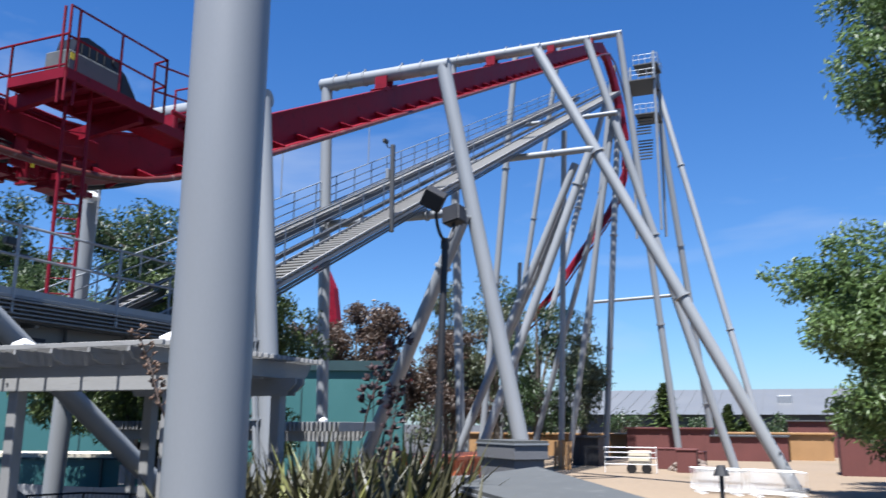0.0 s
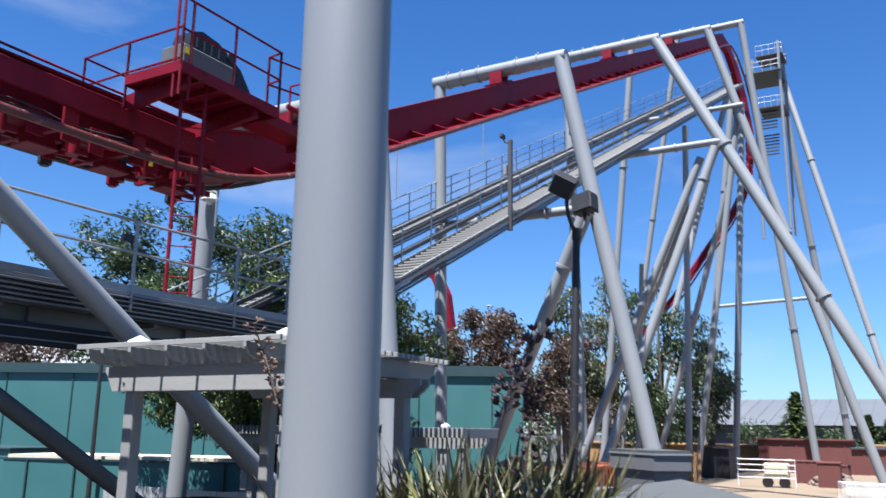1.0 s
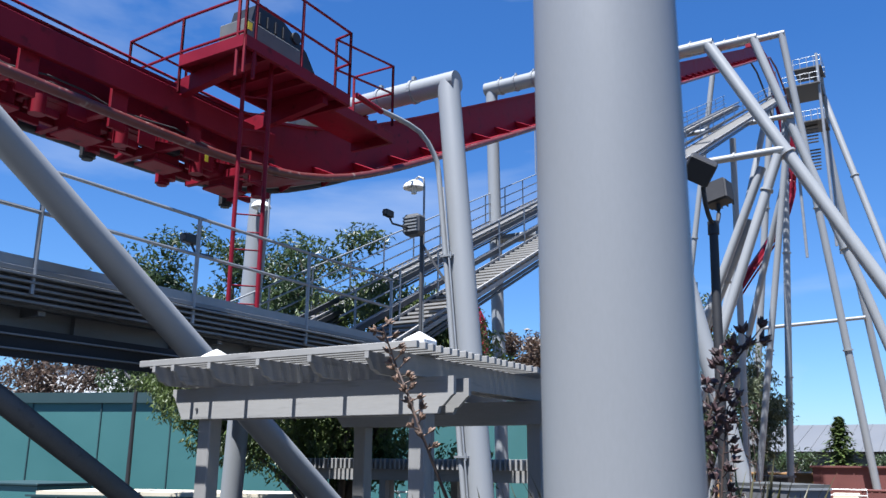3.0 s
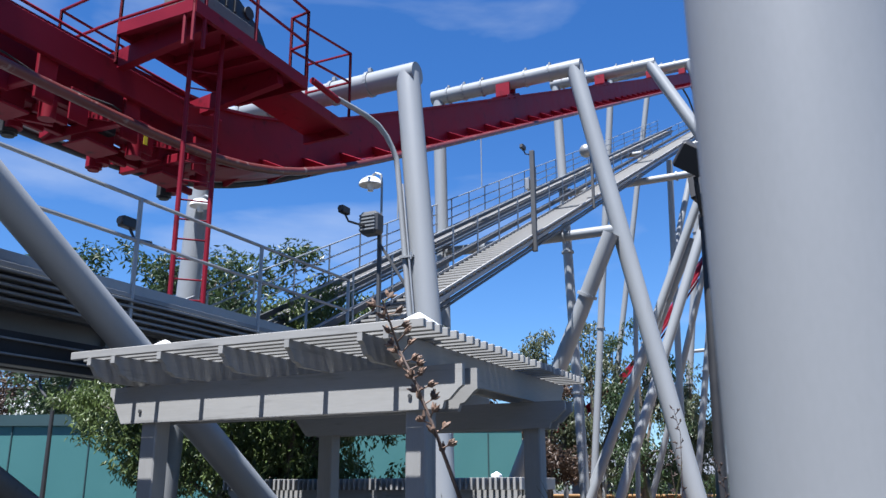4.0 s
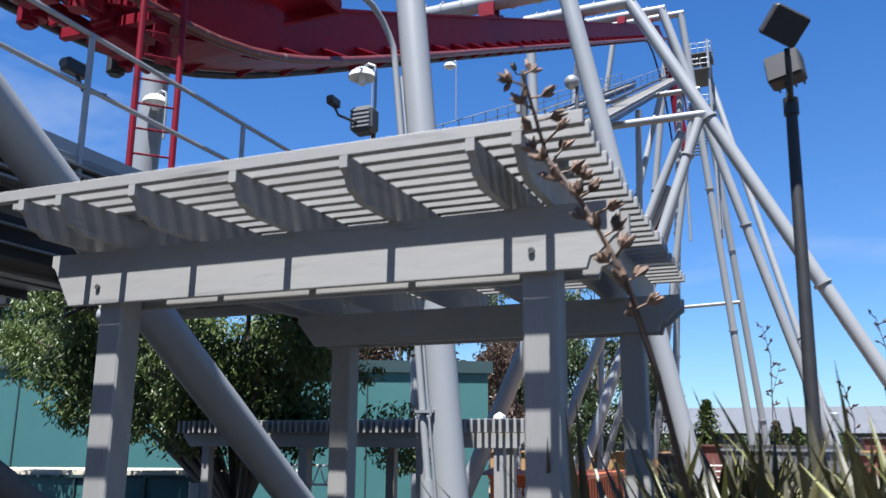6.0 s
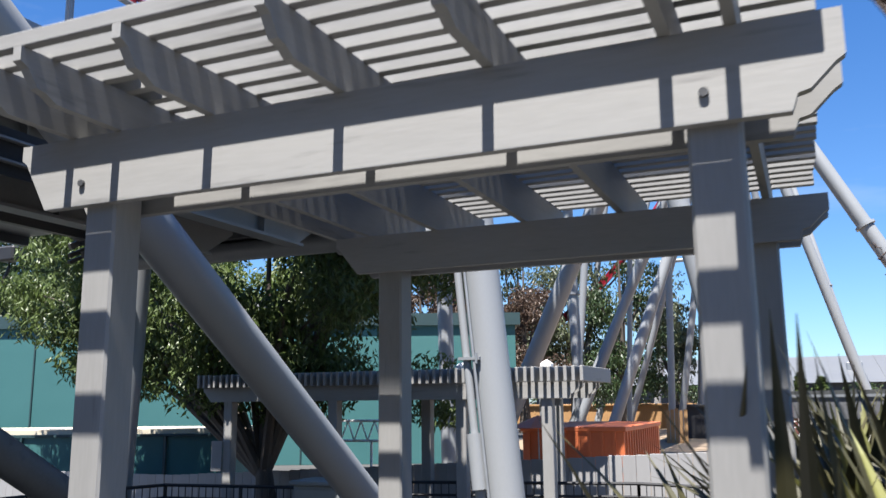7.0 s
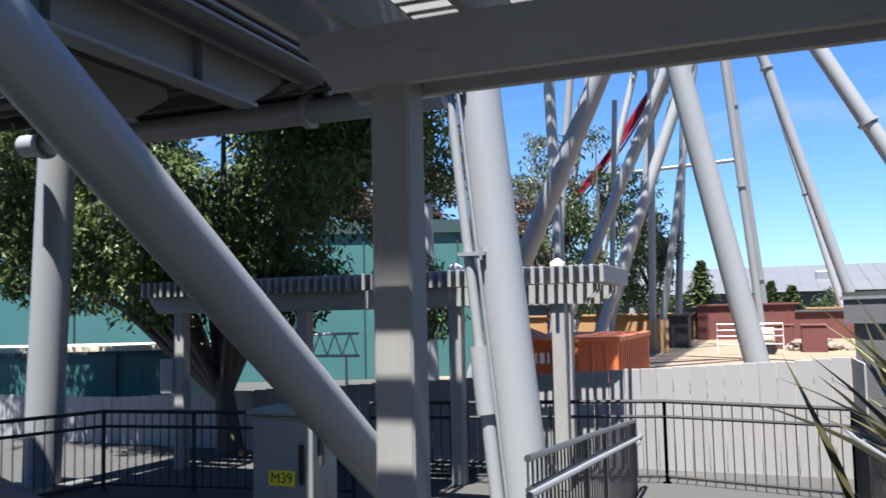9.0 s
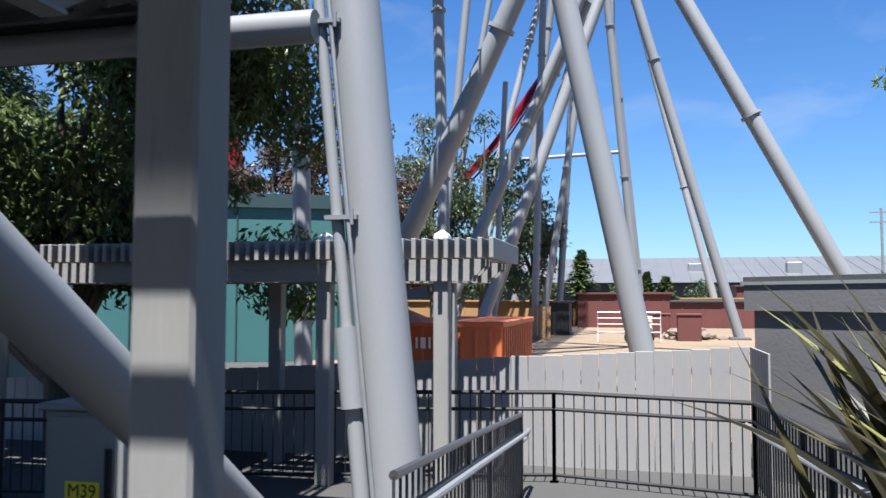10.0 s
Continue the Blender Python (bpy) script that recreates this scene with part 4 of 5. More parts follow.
m = B()
sweep(m, [on_col(1.7, -0.26, -0.2), on_col(0.05, -0.26, -0.2)], 0.075, 10)
part("pipe", m, WHITE_STEEL, con, smooth=True)
m = B()
sweep(m, [on_col(1.95, -0.26, -0.22), on_col(1.25, -0.26, -0.22)], 0.105, 12)
part("junction_box", m, WHITE_STEEL, con, smooth=True)
for zz in (0.35, 2.92, 4.72, 6.9):
    m = B()
    c = on_col(zz, -0.21, -0.25)
    box(m, (c.x - 0.14, c.y - 0.05, c.z - 0.02), (c.x + 0.16, c.y + 0.1, c.z + 0.02))
    tube(m, c + V(0.12, -0.06, -0.07), c + V(0.12, -0.06, 0.07), 0.018, 6)
    part("clamp", m, GALV, con)

# floodlight mast
fm = thing("floodlight_mast", "black steel mast with two floodlights on a curved bracket", "floodlight", at=(3.93, 5.75, -0.05))
m = B()
tube(m, (3.93, 5.75, -0.05), (4.07, 5.93, 6.3), 0.085, 16, 0.065)
part("pole", m, BLACK_STEEL, fm, smooth=True)
m = B()
tube(m, (4.067, 5.93, 6.2), (4.072, 5.93, 6.4), 0.085, 16)
part("collar", m, BLACK_STEEL, fm)
m = B()
sweep(m, [(4.07, 5.93 + 0.46 * math.cos(a), 6.82 + 0.46 * math.sin(a)) for a in [radians(180 + 12 * k) for k in range(16)]], 0.035, 8)
part("bracket", m, BLACK_STEEL, fm, smooth=True)
for hy, hz, tiltx, tz in ((5.36, 7.06, 35, 25), (6.42, 6.98, -10, -15)):
    rot = Matrix.Translation((4.06, hy, hz)) @ Matrix.Rotation(radians(tz), 4, "Z") @ Matrix.Rotation(radians(tiltx * 0.8), 4, "Y") @ Matrix.Rotation(radians(tiltx), 4, "X")
    m = B()
    bmesh.ops.create_cube(m, size=1, matrix=rot @ Matrix.Diagonal((0.42, 0.27, 0.37, 1)))
    bmesh.ops.bevel(m, geom=m.edges[:], offset=0.03, segments=1, affect="EDGES")
    h = part("floodlight_head", m, BLACK_STEEL, fm)
    m = B()
    bmesh.ops.create_cube(m, size=1, matrix=rot @ Matrix.Translation((0, -0.143, 0)) @ Matrix.Diagonal((0.385, 0.012, 0.335, 1)))
    part("glass", m, BLACK_STEEL, h)
    for k in range(4):
        m = B()
        bmesh.ops.create_cube(m, size=1, matrix=rot @ Matrix.Translation((-0.15 + 0.1 * k, 0.165, 0)) @ Matrix.Diagonal((0.02, 0.07, 0.33, 1)))
        part("cooling_fin", m, BLACK_STEEL, h)

lp = thing("lamp_post", "black twin-arm lamp post in front of the teal wall", "lamp post", at=(-16.9, 12.6, 0))
m = B()
tube(m, (-16.9, 12.6, -0.05), (-16.9, 12.6, 5.5), 0.09, 12, 0.06)
part("pole", m, BLACK_STEEL, lp, smooth=True)
m = B()
sweep(m, [(-16.9 + 0.75 * math.cos(a), 12.6, 6.1 + 0.7 * math.sin(a)) for a in [radians(180 + 12 * k) for k in range(16)]], 0.045, 8)
part("arm", m, BLACK_STEEL, lp)
for s in (-1, 1):
    m = B()
    box(m, (-16.9 + s * 0.78 - 0.28, 12.4, 6.1), (-16.9 + s * 0.78 + 0.28, 12.8, 6.5), 0.05)
    part("lamp_head", m, BLACK_STEEL, lp)

# ---- railings ----
def railing(label, pts, height=1.07, mat=BLACK_STEEL, pitch=0.125, second=0.2, group="black railings", round_top=True, posts=2.3):
    th = thing("railing", label, "railing", group, at=pts[0])
    P = [Vector(p) for p in pts]
    up = V(0, 0, 1)
    for dz, r in ((height, 0.026), (height - second, 0.022), (0.09, 0.018)):
        m = B()
        sweep(m, [p + up * dz for p in P], r, 8)
        part("rail", m, mat, th, smooth=True)
    me = None
    for a, c in zip(P, P[1:]):
        L = (c - a).length
        n = int(L / pitch)
        for k in range(n + 1):
            p = a.lerp(c, k / max(n, 1))
            post = k == 0 or (k % max(1, int(posts / pitch)) == 0)
            if post:
                m = B()
                box(m, (p.x - 0.022, p.y - 0.022, p.z), (p.x + 0.022, p.y + 0.022, p.z + height), 0.003)
                box(m, (p.x - 0.05, p.y - 0.05, p.z), (p.x + 0.05, p.y + 0.05, p.z + 0.012))
                part("post", m, mat, th)
                continue
            if me is None:
                m = B()
                tube(m, (0, 0, 0.09), (0, 0, height), 0.0085, 6)
                me = bpy.data.meshes.new("picket")
                m.to_mesh(me)
                m.free()
                me.materials.append(mat)
            o = new("picket", me)
            o.parent = th
            o.location = p - P[0]
    return th


railing("black steel railing with round pickets along the paving", [(2.55, 10.15, 0), (0.33, 10.72, 0), (-3.6, 9.85, 0)])
railing("black steel railing with round pickets in the shade", [(-3.3, 8.75, 0), (-6.9, 8.3, 0), (-7.7, 6.2, 0), (-8.0, 4.0, 0)])
railing("black steel railing rising along the ramp", [(2.55, 10.15, 0), (2.68, 7.0, 0.12), (2.8, 4.2, 0.32), (2.86, 3.0, 0.4)])
GREY_RAIL = material("worn_dark_grey_handrail", (0.081, 0.081, 0.0851), 0.35, metal=0.5, vary=0.25, scale=6, fine=50, bump=0.006)
railing("dark grey ramp railing with round pickets and worn handrail", [(0.05, 9.85, -0.16 + 0.0), (0.14, 6.5, 0.12), (0.2, 4.4, 0.28)], mat=GREY_RAIL)
hr = thing("handrail", "worn grey tubular handrail bent down at its end", "handrail", at=(0.1, 9.8, 0.7))
m = B()
sweep(m, [(0.26, 4.2, 1.16), (0.2, 6.5, 0.98), (0.12, 9.7, 0.72), (0.11, 10.1, 0.71), (0.08, 10.2, 0.66), (0.06, 10.15, 0.6), (0.05, 9.9, 0.6)], 0.024, 8)
part("tube", m, GALV, hr, smooth=True)
for y, z in ((5.0, 1.09), (6.5, 0.97), (8.0, 0.85), (9.5, 0.73)):
    m = B()
    tube(m, (0.2 - 0.02 * (y - 5), y, z), (0.1, y, z - 0.02), 0.01, 6)
    part("bracket", m, GALV, hr)
hr2 = thing("handrail", "worn grey tubular handrail along the ramp railing", "handrail", at=(2.6, 9.5, 0.7))
m = B()
sweep(m, [(2.45, 10.0, 0.86), (2.5, 9.2, 0.86), (2.6, 7.0, 0.98), (2.72, 4.2, 1.18), (2.78, 3.0, 1.26)], 0.024, 8)
part("tube", m, GALV, hr2, smooth=True)
for y, z in ((9.0, 0.88), (7.0, 0.98), (5.0, 1.12)):
    m = B()
    tube(m, (2.5 + 0.04 * (10 - y), y, z), (2.68 + 0.03 * (8 - y) * 0.3, y, z - 0.03), 0.01, 6)
    part("bracket", m, GALV, hr2)

# ---- control cabinet ----
cab = thing("control_cabinet", "grey steel control cabinet with yellow M39 label", "cabinet", at=(-2.3, 5.8, 0))
m = B()
box(m, (-2.62, 5.5, 0.08), (-2.02, 5.95, 1.44), 0.012)
part("body", m, BOX_GREY, cab)
m = B()
box(m, (-2.66, 5.46, 1.44), (-1.98, 5.99, 1.49), 0.012)
part("lid", m, BOX_GREY, cab)
m = B()
box(m, (-2.58, 5.487, 0.16), (-2.06, 5.497, 1.40), 0.003)
door = part("door", m, BOX_GREY, cab)
m = B()
box(m, (-2.13, 5.455, 0.86), (-2.085, 5.487, 1.2), 0.008)
part("handle", m, BLACK, door, "black lever handle")
m = B()
box(m, (-2.44, 5.480, 0.84), (-2.18, 5.486, 0.97))
lab = part("label_plate", m, YELLOW, door, "yellow label plate with black letters")
tc = bpy.data.curves.new("label_text", "FONT")
tc.body, tc.size, tc.align_x, tc.align_y, tc.extrude = "M39", 0.125, "CENTER", "CENTER", 0.001
tob = new("label_text", tc)
deps = bpy.context.evaluated_depsgraph_get()
tme = bpy.data.meshes.new_from_object(tob.evaluated_get(deps))
bpy.data.objects.remove(tob)
tme.transform(pose(-2.31, 5.478, 0.905, 90, 0, 0))
tme.materials.clear()
tme.materials.append(BLACK)
to = new("label_text", tme)
to.parent = lab
tme.transform(Matrix.Translation(-cab.location))
m = B()
box(m, (-2.019, 5.6, 1.0), (-1.985, 5.66, 1.34), 0.008)
tube(m, (-1.99, 5.63, 1.3), (-1.93, 5.8, 1.05), 0.018, 8)
part("side_latch", m, DARK_STEEL, cab, "dark side latch")
m = B()
box(m, (-2.66, 5.46, -0.02), (-1.98, 5.99, 0.08), 0.01)
part("plinth", m, CONCRETE, cab)
nb = thing("notice_plate", "blank pale notice plate on a pergola post", "notice plate", at=(-7.1, 9.85, 1.2))
m = B()
box(m, (-7.22, 9.836, 1.16), (-6.98, 9.859, 1.7), 0.008)
part("plate", m, FENCE_PAINT, nb)

# ---- plank fence ----
fence = tagged(new("fence"), "pale grey vertical board fence behind the railing", "fence", "", "structure")
FA, FB = V(2.68, 11.6, 0), V(-15.5, 12.05, 0)
d = (FB - FA).normalized()
me = None
n = int((FB - FA).length / 0.232)
for i in range(n):
    if me is None:
        m = B()
        box(m, (-0.112, -0.012, -0.04), (0.112, 0.012, 1.60), 0.004)
        me = bpy.data.meshes.new("board")
        m.to_mesh(me)
        m.free()
        me.materials.append(FENCE_PAINT)
    o = new("board", me)
    o.parent = fence
    o.location = FA + d * (0.116 + 0.232 * i) + V(0, random.uniform(-0.006, 0.006), -0.01 - min(0.0135 * i, 0.72) + random.uniform(-0.008, 0.008))
    o.rotation_euler = (0, 0, radians(random.uniform(-0.8, 0.8)))
for i in range(6):
    o = new("board", me)
    o.parent = fence
    o.location = FA + V(0.02 + 0.004 * i, -0.116 - 0.232 * i, 0)
    o.rotation_euler = (0, 0, radians(91))
for zz in (0.35, 1.3):
    m = B()
    beam(m, FA + V(0, 0.06, zz), FB + V(0, 0.06, zz - 0.7 * (zz > 1)), 0.05, 0.09)
    o = link_mesh("fence_rail", m, GREY_WOOD)
    o.parent = fence

# ---- low booths beside the walkway ----
BOOTH = material("dark_grey_rendered_wall", (0.1215, 0.1215, 0.1255), 0.7, vary=0.12, scale=1.0, fine=25, bump=0.03, dirt=(0.081, 0.081, 0.081), dirt_amount=0.2)
ROOF_FELT = material("grey_roof_felt", (0.055, 0.058, 0.057), 0.85, vary=0.12, scale=1.2, fine=30, bump=0.04, dirt=(0.0972, 0.0972, 0.0932), dirt_amount=0.3)
def prism(bm, pts, z0, z1):
    a = [bm.verts.new((x, y, z0)) for x, y in pts]
    c = [bm.verts.new((x, y, z1)) for x, y in pts]
    bm.faces.new(a[::-1])
    bm.faces.new(c)
    for i in range(len(pts)):
        j = (i + 1) % len(pts)
        bm.faces.new((a[i], a[j], c[j], c[i]))
    bmesh.ops.recalc_face_normals(bm, faces=bm.faces[:])


def grown(pts, g):
    c = sum((V(x, y, 0) for x, y in pts), V(0, 0, 0)) / len(pts)
    return [((V(x, y, 0) - c).normalized() * g + V(x, y, 0))[:2] for x, y in pts]


def booth(label, pts, top):
    th = thing("booth", label, "booth", "low booths", at=(pts[0][0], pts[0][1], 0))
    m = B()
    prism(m, pts, -0.02, top - 0.42)
    part("wall", m, BOOTH, th)
    m = B()
    prism(m, grown(pts, 0.12), top - 0.42, top - 0.1)
    part("fascia", m, BOOTH, th)
    m = B()
    prism(m, grown(pts, 0.16), top - 0.1, top - 0.06)
    part("trim", m, WHITE_STEEL, th, "pale metal edge trim")
    m = B()
    prism(m, grown(pts, 0.13), top - 0.06, top)
    part("roof", m, ROOF_FELT, th, "flat grey felt roof")


booth("dark grey flat-roofed booth behind the ramp railing", [(2.75, 11.6), (4.05, 10.3), (4.6, 10.9), (3.4, 12.5)], 2.47)
booth("low grey flat-roofed booth beside the planting bed", [(5.5, 3.4), (7.2, 0.9), (8.5, 1.9), (4.85, 9.4), (4.75, 6.8)], 1.94)

# ---- planting ----
def leaf_cards(bm, centre, radius, count, size, flat=1.0, droop=0.3, rng=random):
    """Many small bent leaves scattered through a clump."""
    c = Vector(centre)
    for _ in range(count):
        while True:
            v = Vector((rng.uniform(-1, 1), rng.uniform(-1, 1), rng.uniform(-1, 1)))
            if 0.05 < v.length < 1:
                break
        v = v * (0.55 + 0.45 * v.length) * radius
        v.z *= flat
        p = c + v
        a = Vector((rng.uniform(-1, 1), rng.uniform(-1, 1), rng.uniform(-0.9, 0.5) - droop)).normalized()
        b = a.cross(Vector((rng.uniform(-1, 1), rng.uniform(-1, 1), rng.uniform(-1, 1)))).normalized()
        L = size * rng.uniform(0.6, 1.3)
        w = L * rng.uniform(0.28, 0.42)
        n = a.cross(b) * L * 0.12
        q = [bm.verts.new(p), bm.verts.new(p + a * L * 0.5 + b * w * 0.5 + n), bm.verts.new(p + a * L), bm.verts.new(p + a * L * 0.5 - b * w * 0.5 + n)]
        bm.faces.new(q)


def tree(label, base, height, crown, leaves, mat, seed, leaf=0.3, trunk_r=0.25, limbs=7, flat=0.8, spread=None, clump=1.1, droop=0.3, category="tree", bark=BARK, low=0.4, shift=(0, 0)):
    """A tapered trunk with limbs, and a crown of leafy clumps round the limb ends with gaps between them."""
    rng = random.Random(seed)
    th = thing("tree", label, category, "", at=base)
    bx, by, bz = base
    m = B()
    fork = height * low
    bend = V(rng.uniform(-0.3, 0.3), rng.uniform(-0.3, 0.3), 0)
    sweep(m, [V(bx, by, bz - 0.05), V(bx, by, bz + fork * 0.5) + bend * 0.5, V(bx, by, bz + fork) + bend], [trunk_r * 1.25, trunk_r, trunk_r * 0.8], 10)
    tip = V(bx, by, bz + fork) + bend
    ends = []
    cx, cy, cz = crown
    for i in range(limbs):
        a = math.tau * i / limbs + rng.uniform(-0.4, 0.4)
        k = rng.uniform(0.45, 0.95)
        e = V(bx + shift[0] + cx * k * math.cos(a), by + shift[1] + cy * k * math.sin(a), bz + height - cz + cz * rng.uniform(-0.75, 0.85))
        mid = tip.lerp(e, 0.5) + V(rng.uniform(-0.4, 0.4), rng.uniform(-0.4, 0.4), rng.uniform(0, 0.6))
        sweep(m, [tip - V(0, 0, 0.2), mid, e], [trunk_r * 0.55, trunk_r * 0.33, trunk_r * 0.1], 7)
        ends += [(e, 1.0), (mid.lerp(e, 0.5), 0.8)]
        for _ in range(2):
            f = e + V(rng.uniform(-1, 1) * cx * 0.35, rng.uniform(-1, 1) * cy * 0.35, rng.uniform(-0.6, 0.5) * cz * 0.5)
            sweep(m, [mid.lerp(e, 0.6), f], [trunk_r * 0.16, trunk_r * 0.05], 5)
            ends.append((f, 0.8))
    top = V(bx, by, bz + height - cz * 0.1) + bend
    sweep(m, [tip - V(0, 0, 0.2), tip.lerp(top, 0.6), top], [trunk_r * 0.6, trunk_r * 0.3, trunk_r * 0.08], 7)
    ends.append((top, 0.9))
    part("trunk", m, bark, th, smooth=True)
    m = B()
    per = max(1, leaves // len(ends))
    for e, s in ends:
        leaf_cards(m, e, clump * s * rng.uniform(0.75, 1.25), per, leaf, flat, droop, rng)
        for _ in range(2):
            o = e + V(rng.uniform(-1, 1), rng.uniform(-1, 1), rng.uniform(-0.7, 0.5)) * clump
            leaf_cards(m, o, clump * 0.45, per // 5, leaf, flat, droop, rng)
    part("crown", m, mat, th)
    return th


def conifer(label, base, height, radius, seed, mat=LEAF_GREEN):
    rng = random.Random(seed)
    th = thing("fir_tree", label, "tree", "fir trees", at=base)
    bx, by, bz = base
    m = B()
    tube(m, (bx, by, bz - 0.05), (bx, by, bz + height), 0.16, 8, 0.02)
    part("trunk", m, BARK, th)
    m = B()
    for k in range(int(height * 30)):
        t = (k + rng.random()) / (height * 30)
        z = bz + height * (0.08 + 0.92 * t)
        r = radius * (1 - t) ** 0.75 * rng.uniform(0.7, 1.1)
        a = rng.uniform(0, math.tau)
        for j in range(12):
            u = (j + 1) / 12
            p = V(bx + math.cos(a) * r * u, by + math.sin(a) * r * u, z - r * 0.22 * u + rng.uniform(-0.06, 0.06))
            s = 0.72 * (1.1 - 0.4 * u)
            dd = V(math.cos(a) + rng.uniform(-1, 1), math.sin(a) + rng.uniform(-1, 1), rng.uniform(-0.7, 0.1)).normalized()
            w = dd.cross(V(0, 0, 1)).normalized() * s * 0.32
            m.faces.new([m.verts.new(p), m.verts.new(p + dd * s * 0.6 + w), m.verts.new(p + dd * s), m.verts.new(p + dd * s * 0.6 - w)])
    part("crown", m, mat, th)


# big tree behind the near pergola
tree("spreading green tree with dark forked trunk beside the railing", (-6.95, 11.3, 0), 7.1, (6.0, 2.7, 2.3), 60000, LEAF_GREEN, 3, leaf=0.17, trunk_r=0.2, limbs=21, clump=1.0, droop=0.6, low=0.16, shift=(-1.9, 0.9))
# trees further off
tree("round green tree behind the loading platform", (-36.5, 36, 0), 17.6, (9.8, 6, 5.4), 24000, LEAF_DARK, 11, leaf=0.45, trunk_r=0.4, limbs=19, clump=2.1)
tree("brown-purple leaved tree behind the teal building", (-21.5, 50, 0), 12.0, (6.2, 4, 4.2), 11000, LEAF_BROWN, 12, leaf=0.42, trunk_r=0.3, limbs=10, clump=1.5)
tree("green tree behind the teal building", (-27.5, 46, 0), 12.0, (3.2, 3, 4.6), 6000, LEAF_DARK, 13, leaf=0.42, trunk_r=0.3, limbs=8, clump=1.5)
tree("thin brown tree among the supports", (-14.5, 52, 0), 10.0, (2.6, 2.6, 4.2), 5000, LEAF_BROWN, 14, leaf=0.36, trunk_r=0.22, limbs=8, clump=1.2)
for i, (ex, ey, eh, er) in enumerate(((-17.4, 60, 15.6, 2.6), (-13.5, 61, 15.8, 2.4), (-9.8, 60, 15.6, 3.0), (-6.6, 63, 12.0, 2.2))):
    tree("tall grey-green eucalyptus behind the supports", (ex, ey, 0), eh, (er, er, eh * 0.45), 4600, LEAF_GREY if i != 2 else LEAF_DARK, 20 + i, leaf=0.4, trunk_r=0.3, limbs=11, clump=1.35, droop=0.7, low=0.3)
tree("dry brown tree behind the platform", (-70, 46, 0), 15.5, (9, 5, 6.0), 7000, LEAF_BROWN, 31, leaf=0.6, trunk_r=0.4, limbs=12, clump=2.2)
tree("dark green tree behind the teal wall", (-52, 44, 0), 11.5, (5, 4, 4.5), 5000, LEAF_DARK, 32, leaf=0.5, trunk_r=0.35, limbs=10, clump=1.8)
tree("tall bright green cottonwood beside the sandy yard", (15.0, 28.5, 0), 10.6, (3.7, 3.6, 4.9), 34000, LEAF_BRIGHT, 41, leaf=0.32, trunk_r=0.35, limbs=22, clump=1.45, low=0.14)
tree("tall bright green cottonwood with high crown beside the yard", (16.8, 30, 0), 25.0, (4.2, 4.0, 4.6), 15000, LEAF_BRIGHT, 42, leaf=0.34, trunk_r=0.45, limbs=14, clump=1.5, low=0.5)
conifer("dark green fir tree in front of the warehouse", (-6.1, 110, 0), 8.5, 4.0, 51)
conifer("small dark green fir tree in front of the warehouse", (4.4, 110, 0), 5.0, 2.6, 52)
conifer("small dark green fir tree in front of the warehouse", (2.0, 110, 0), 5.6, 1.9, 53)
rngb = random.Random(77)
for i in range(9):
    bx = -20 + 9.5 * i
    tree("low dark bush along the warehouse", (bx, 104 + rngb.uniform(-3, 3), 0), 3.6 + rngb.uniform(-0.8, 1.2), (2.6, 2, 1.5), 700, LEAF_DARK, 60 + i, leaf=0.5, trunk_r=0.12, limbs=6, clump=1.0, category="bush")
far_woods = B()
rw = random.Random(5)
for i in range(90):
    leaf_cards(far_woods, (-160 + 4.2 * i + rw.uniform(-2, 2), 230 + rw.uniform(-6, 6), rw.uniform(3.5, 7.5)), 4.0, 60, 2.2, 0.9, 0.1, rw)
tagged(link_mesh("far_woods", far_woods, LEAF_DARK), "distant line of dark trees", "woods", "", "stuff")

BLADE = leaf_material("bronze_green_flax_blade", (0.05, 0.046, 0.02), vary=0.65, through=0.18)
BLADE_YELLOW = leaf_material("yellow_green_flax_blade", (0.15, 0.15, 0.045), vary=0.5, through=0.25)
STEM = material("dark_brown_stem", (0.0405, 0.0243, 0.0178), 0.7, vary=0.4, scale=12, fine=60, bump=0.02)
POD = material("dry_brown_seed_pod", (0.1053, 0.0632, 0.0405), 0.7, vary=0.5, scale=20, fine=80, bump=0.02, island=0.6)
DARK_POD = material("dark_purple_seed_pod", (0.0405, 0.0203, 0.0203), 0.6, vary=0.5, scale=20, fine=80, bump=0.02, island=0.6)


def blade(bm, base, az, lean, length, width, curl, rng):
    """One strap leaf: a folded tapering strip that arches outwards."""
    n = 7
    prev = None
    d = V(math.cos(az), math.sin(az), 0)
    s = V(-math.sin(az), math.cos(az), 0)
    p = Vector(base)
    ang = lean
    for i in range(n + 1):
        u = i / n
        w = width * (0.55 + 0.9 * u) if u < 0.5 else width * (1.0 * (1 - u) * 2)
        w = max(w, 0.002)
        cur = [bm.verts.new(p - s * w / 2 + V(0, 0, w * 0.25)), bm.verts.new(p), bm.verts.new(p + s * w / 2 + V(0, 0, w * 0.25))]
        if prev:
            for k in range(2):
                bm.faces.new((prev[k], prev[k + 1], cur[k + 1], cur[k]))
        prev = cur
        ang += curl / n
        p = p + (d * math.sin(ang) + V(0, 0, 1) * math.cos(ang)) * (length / n)


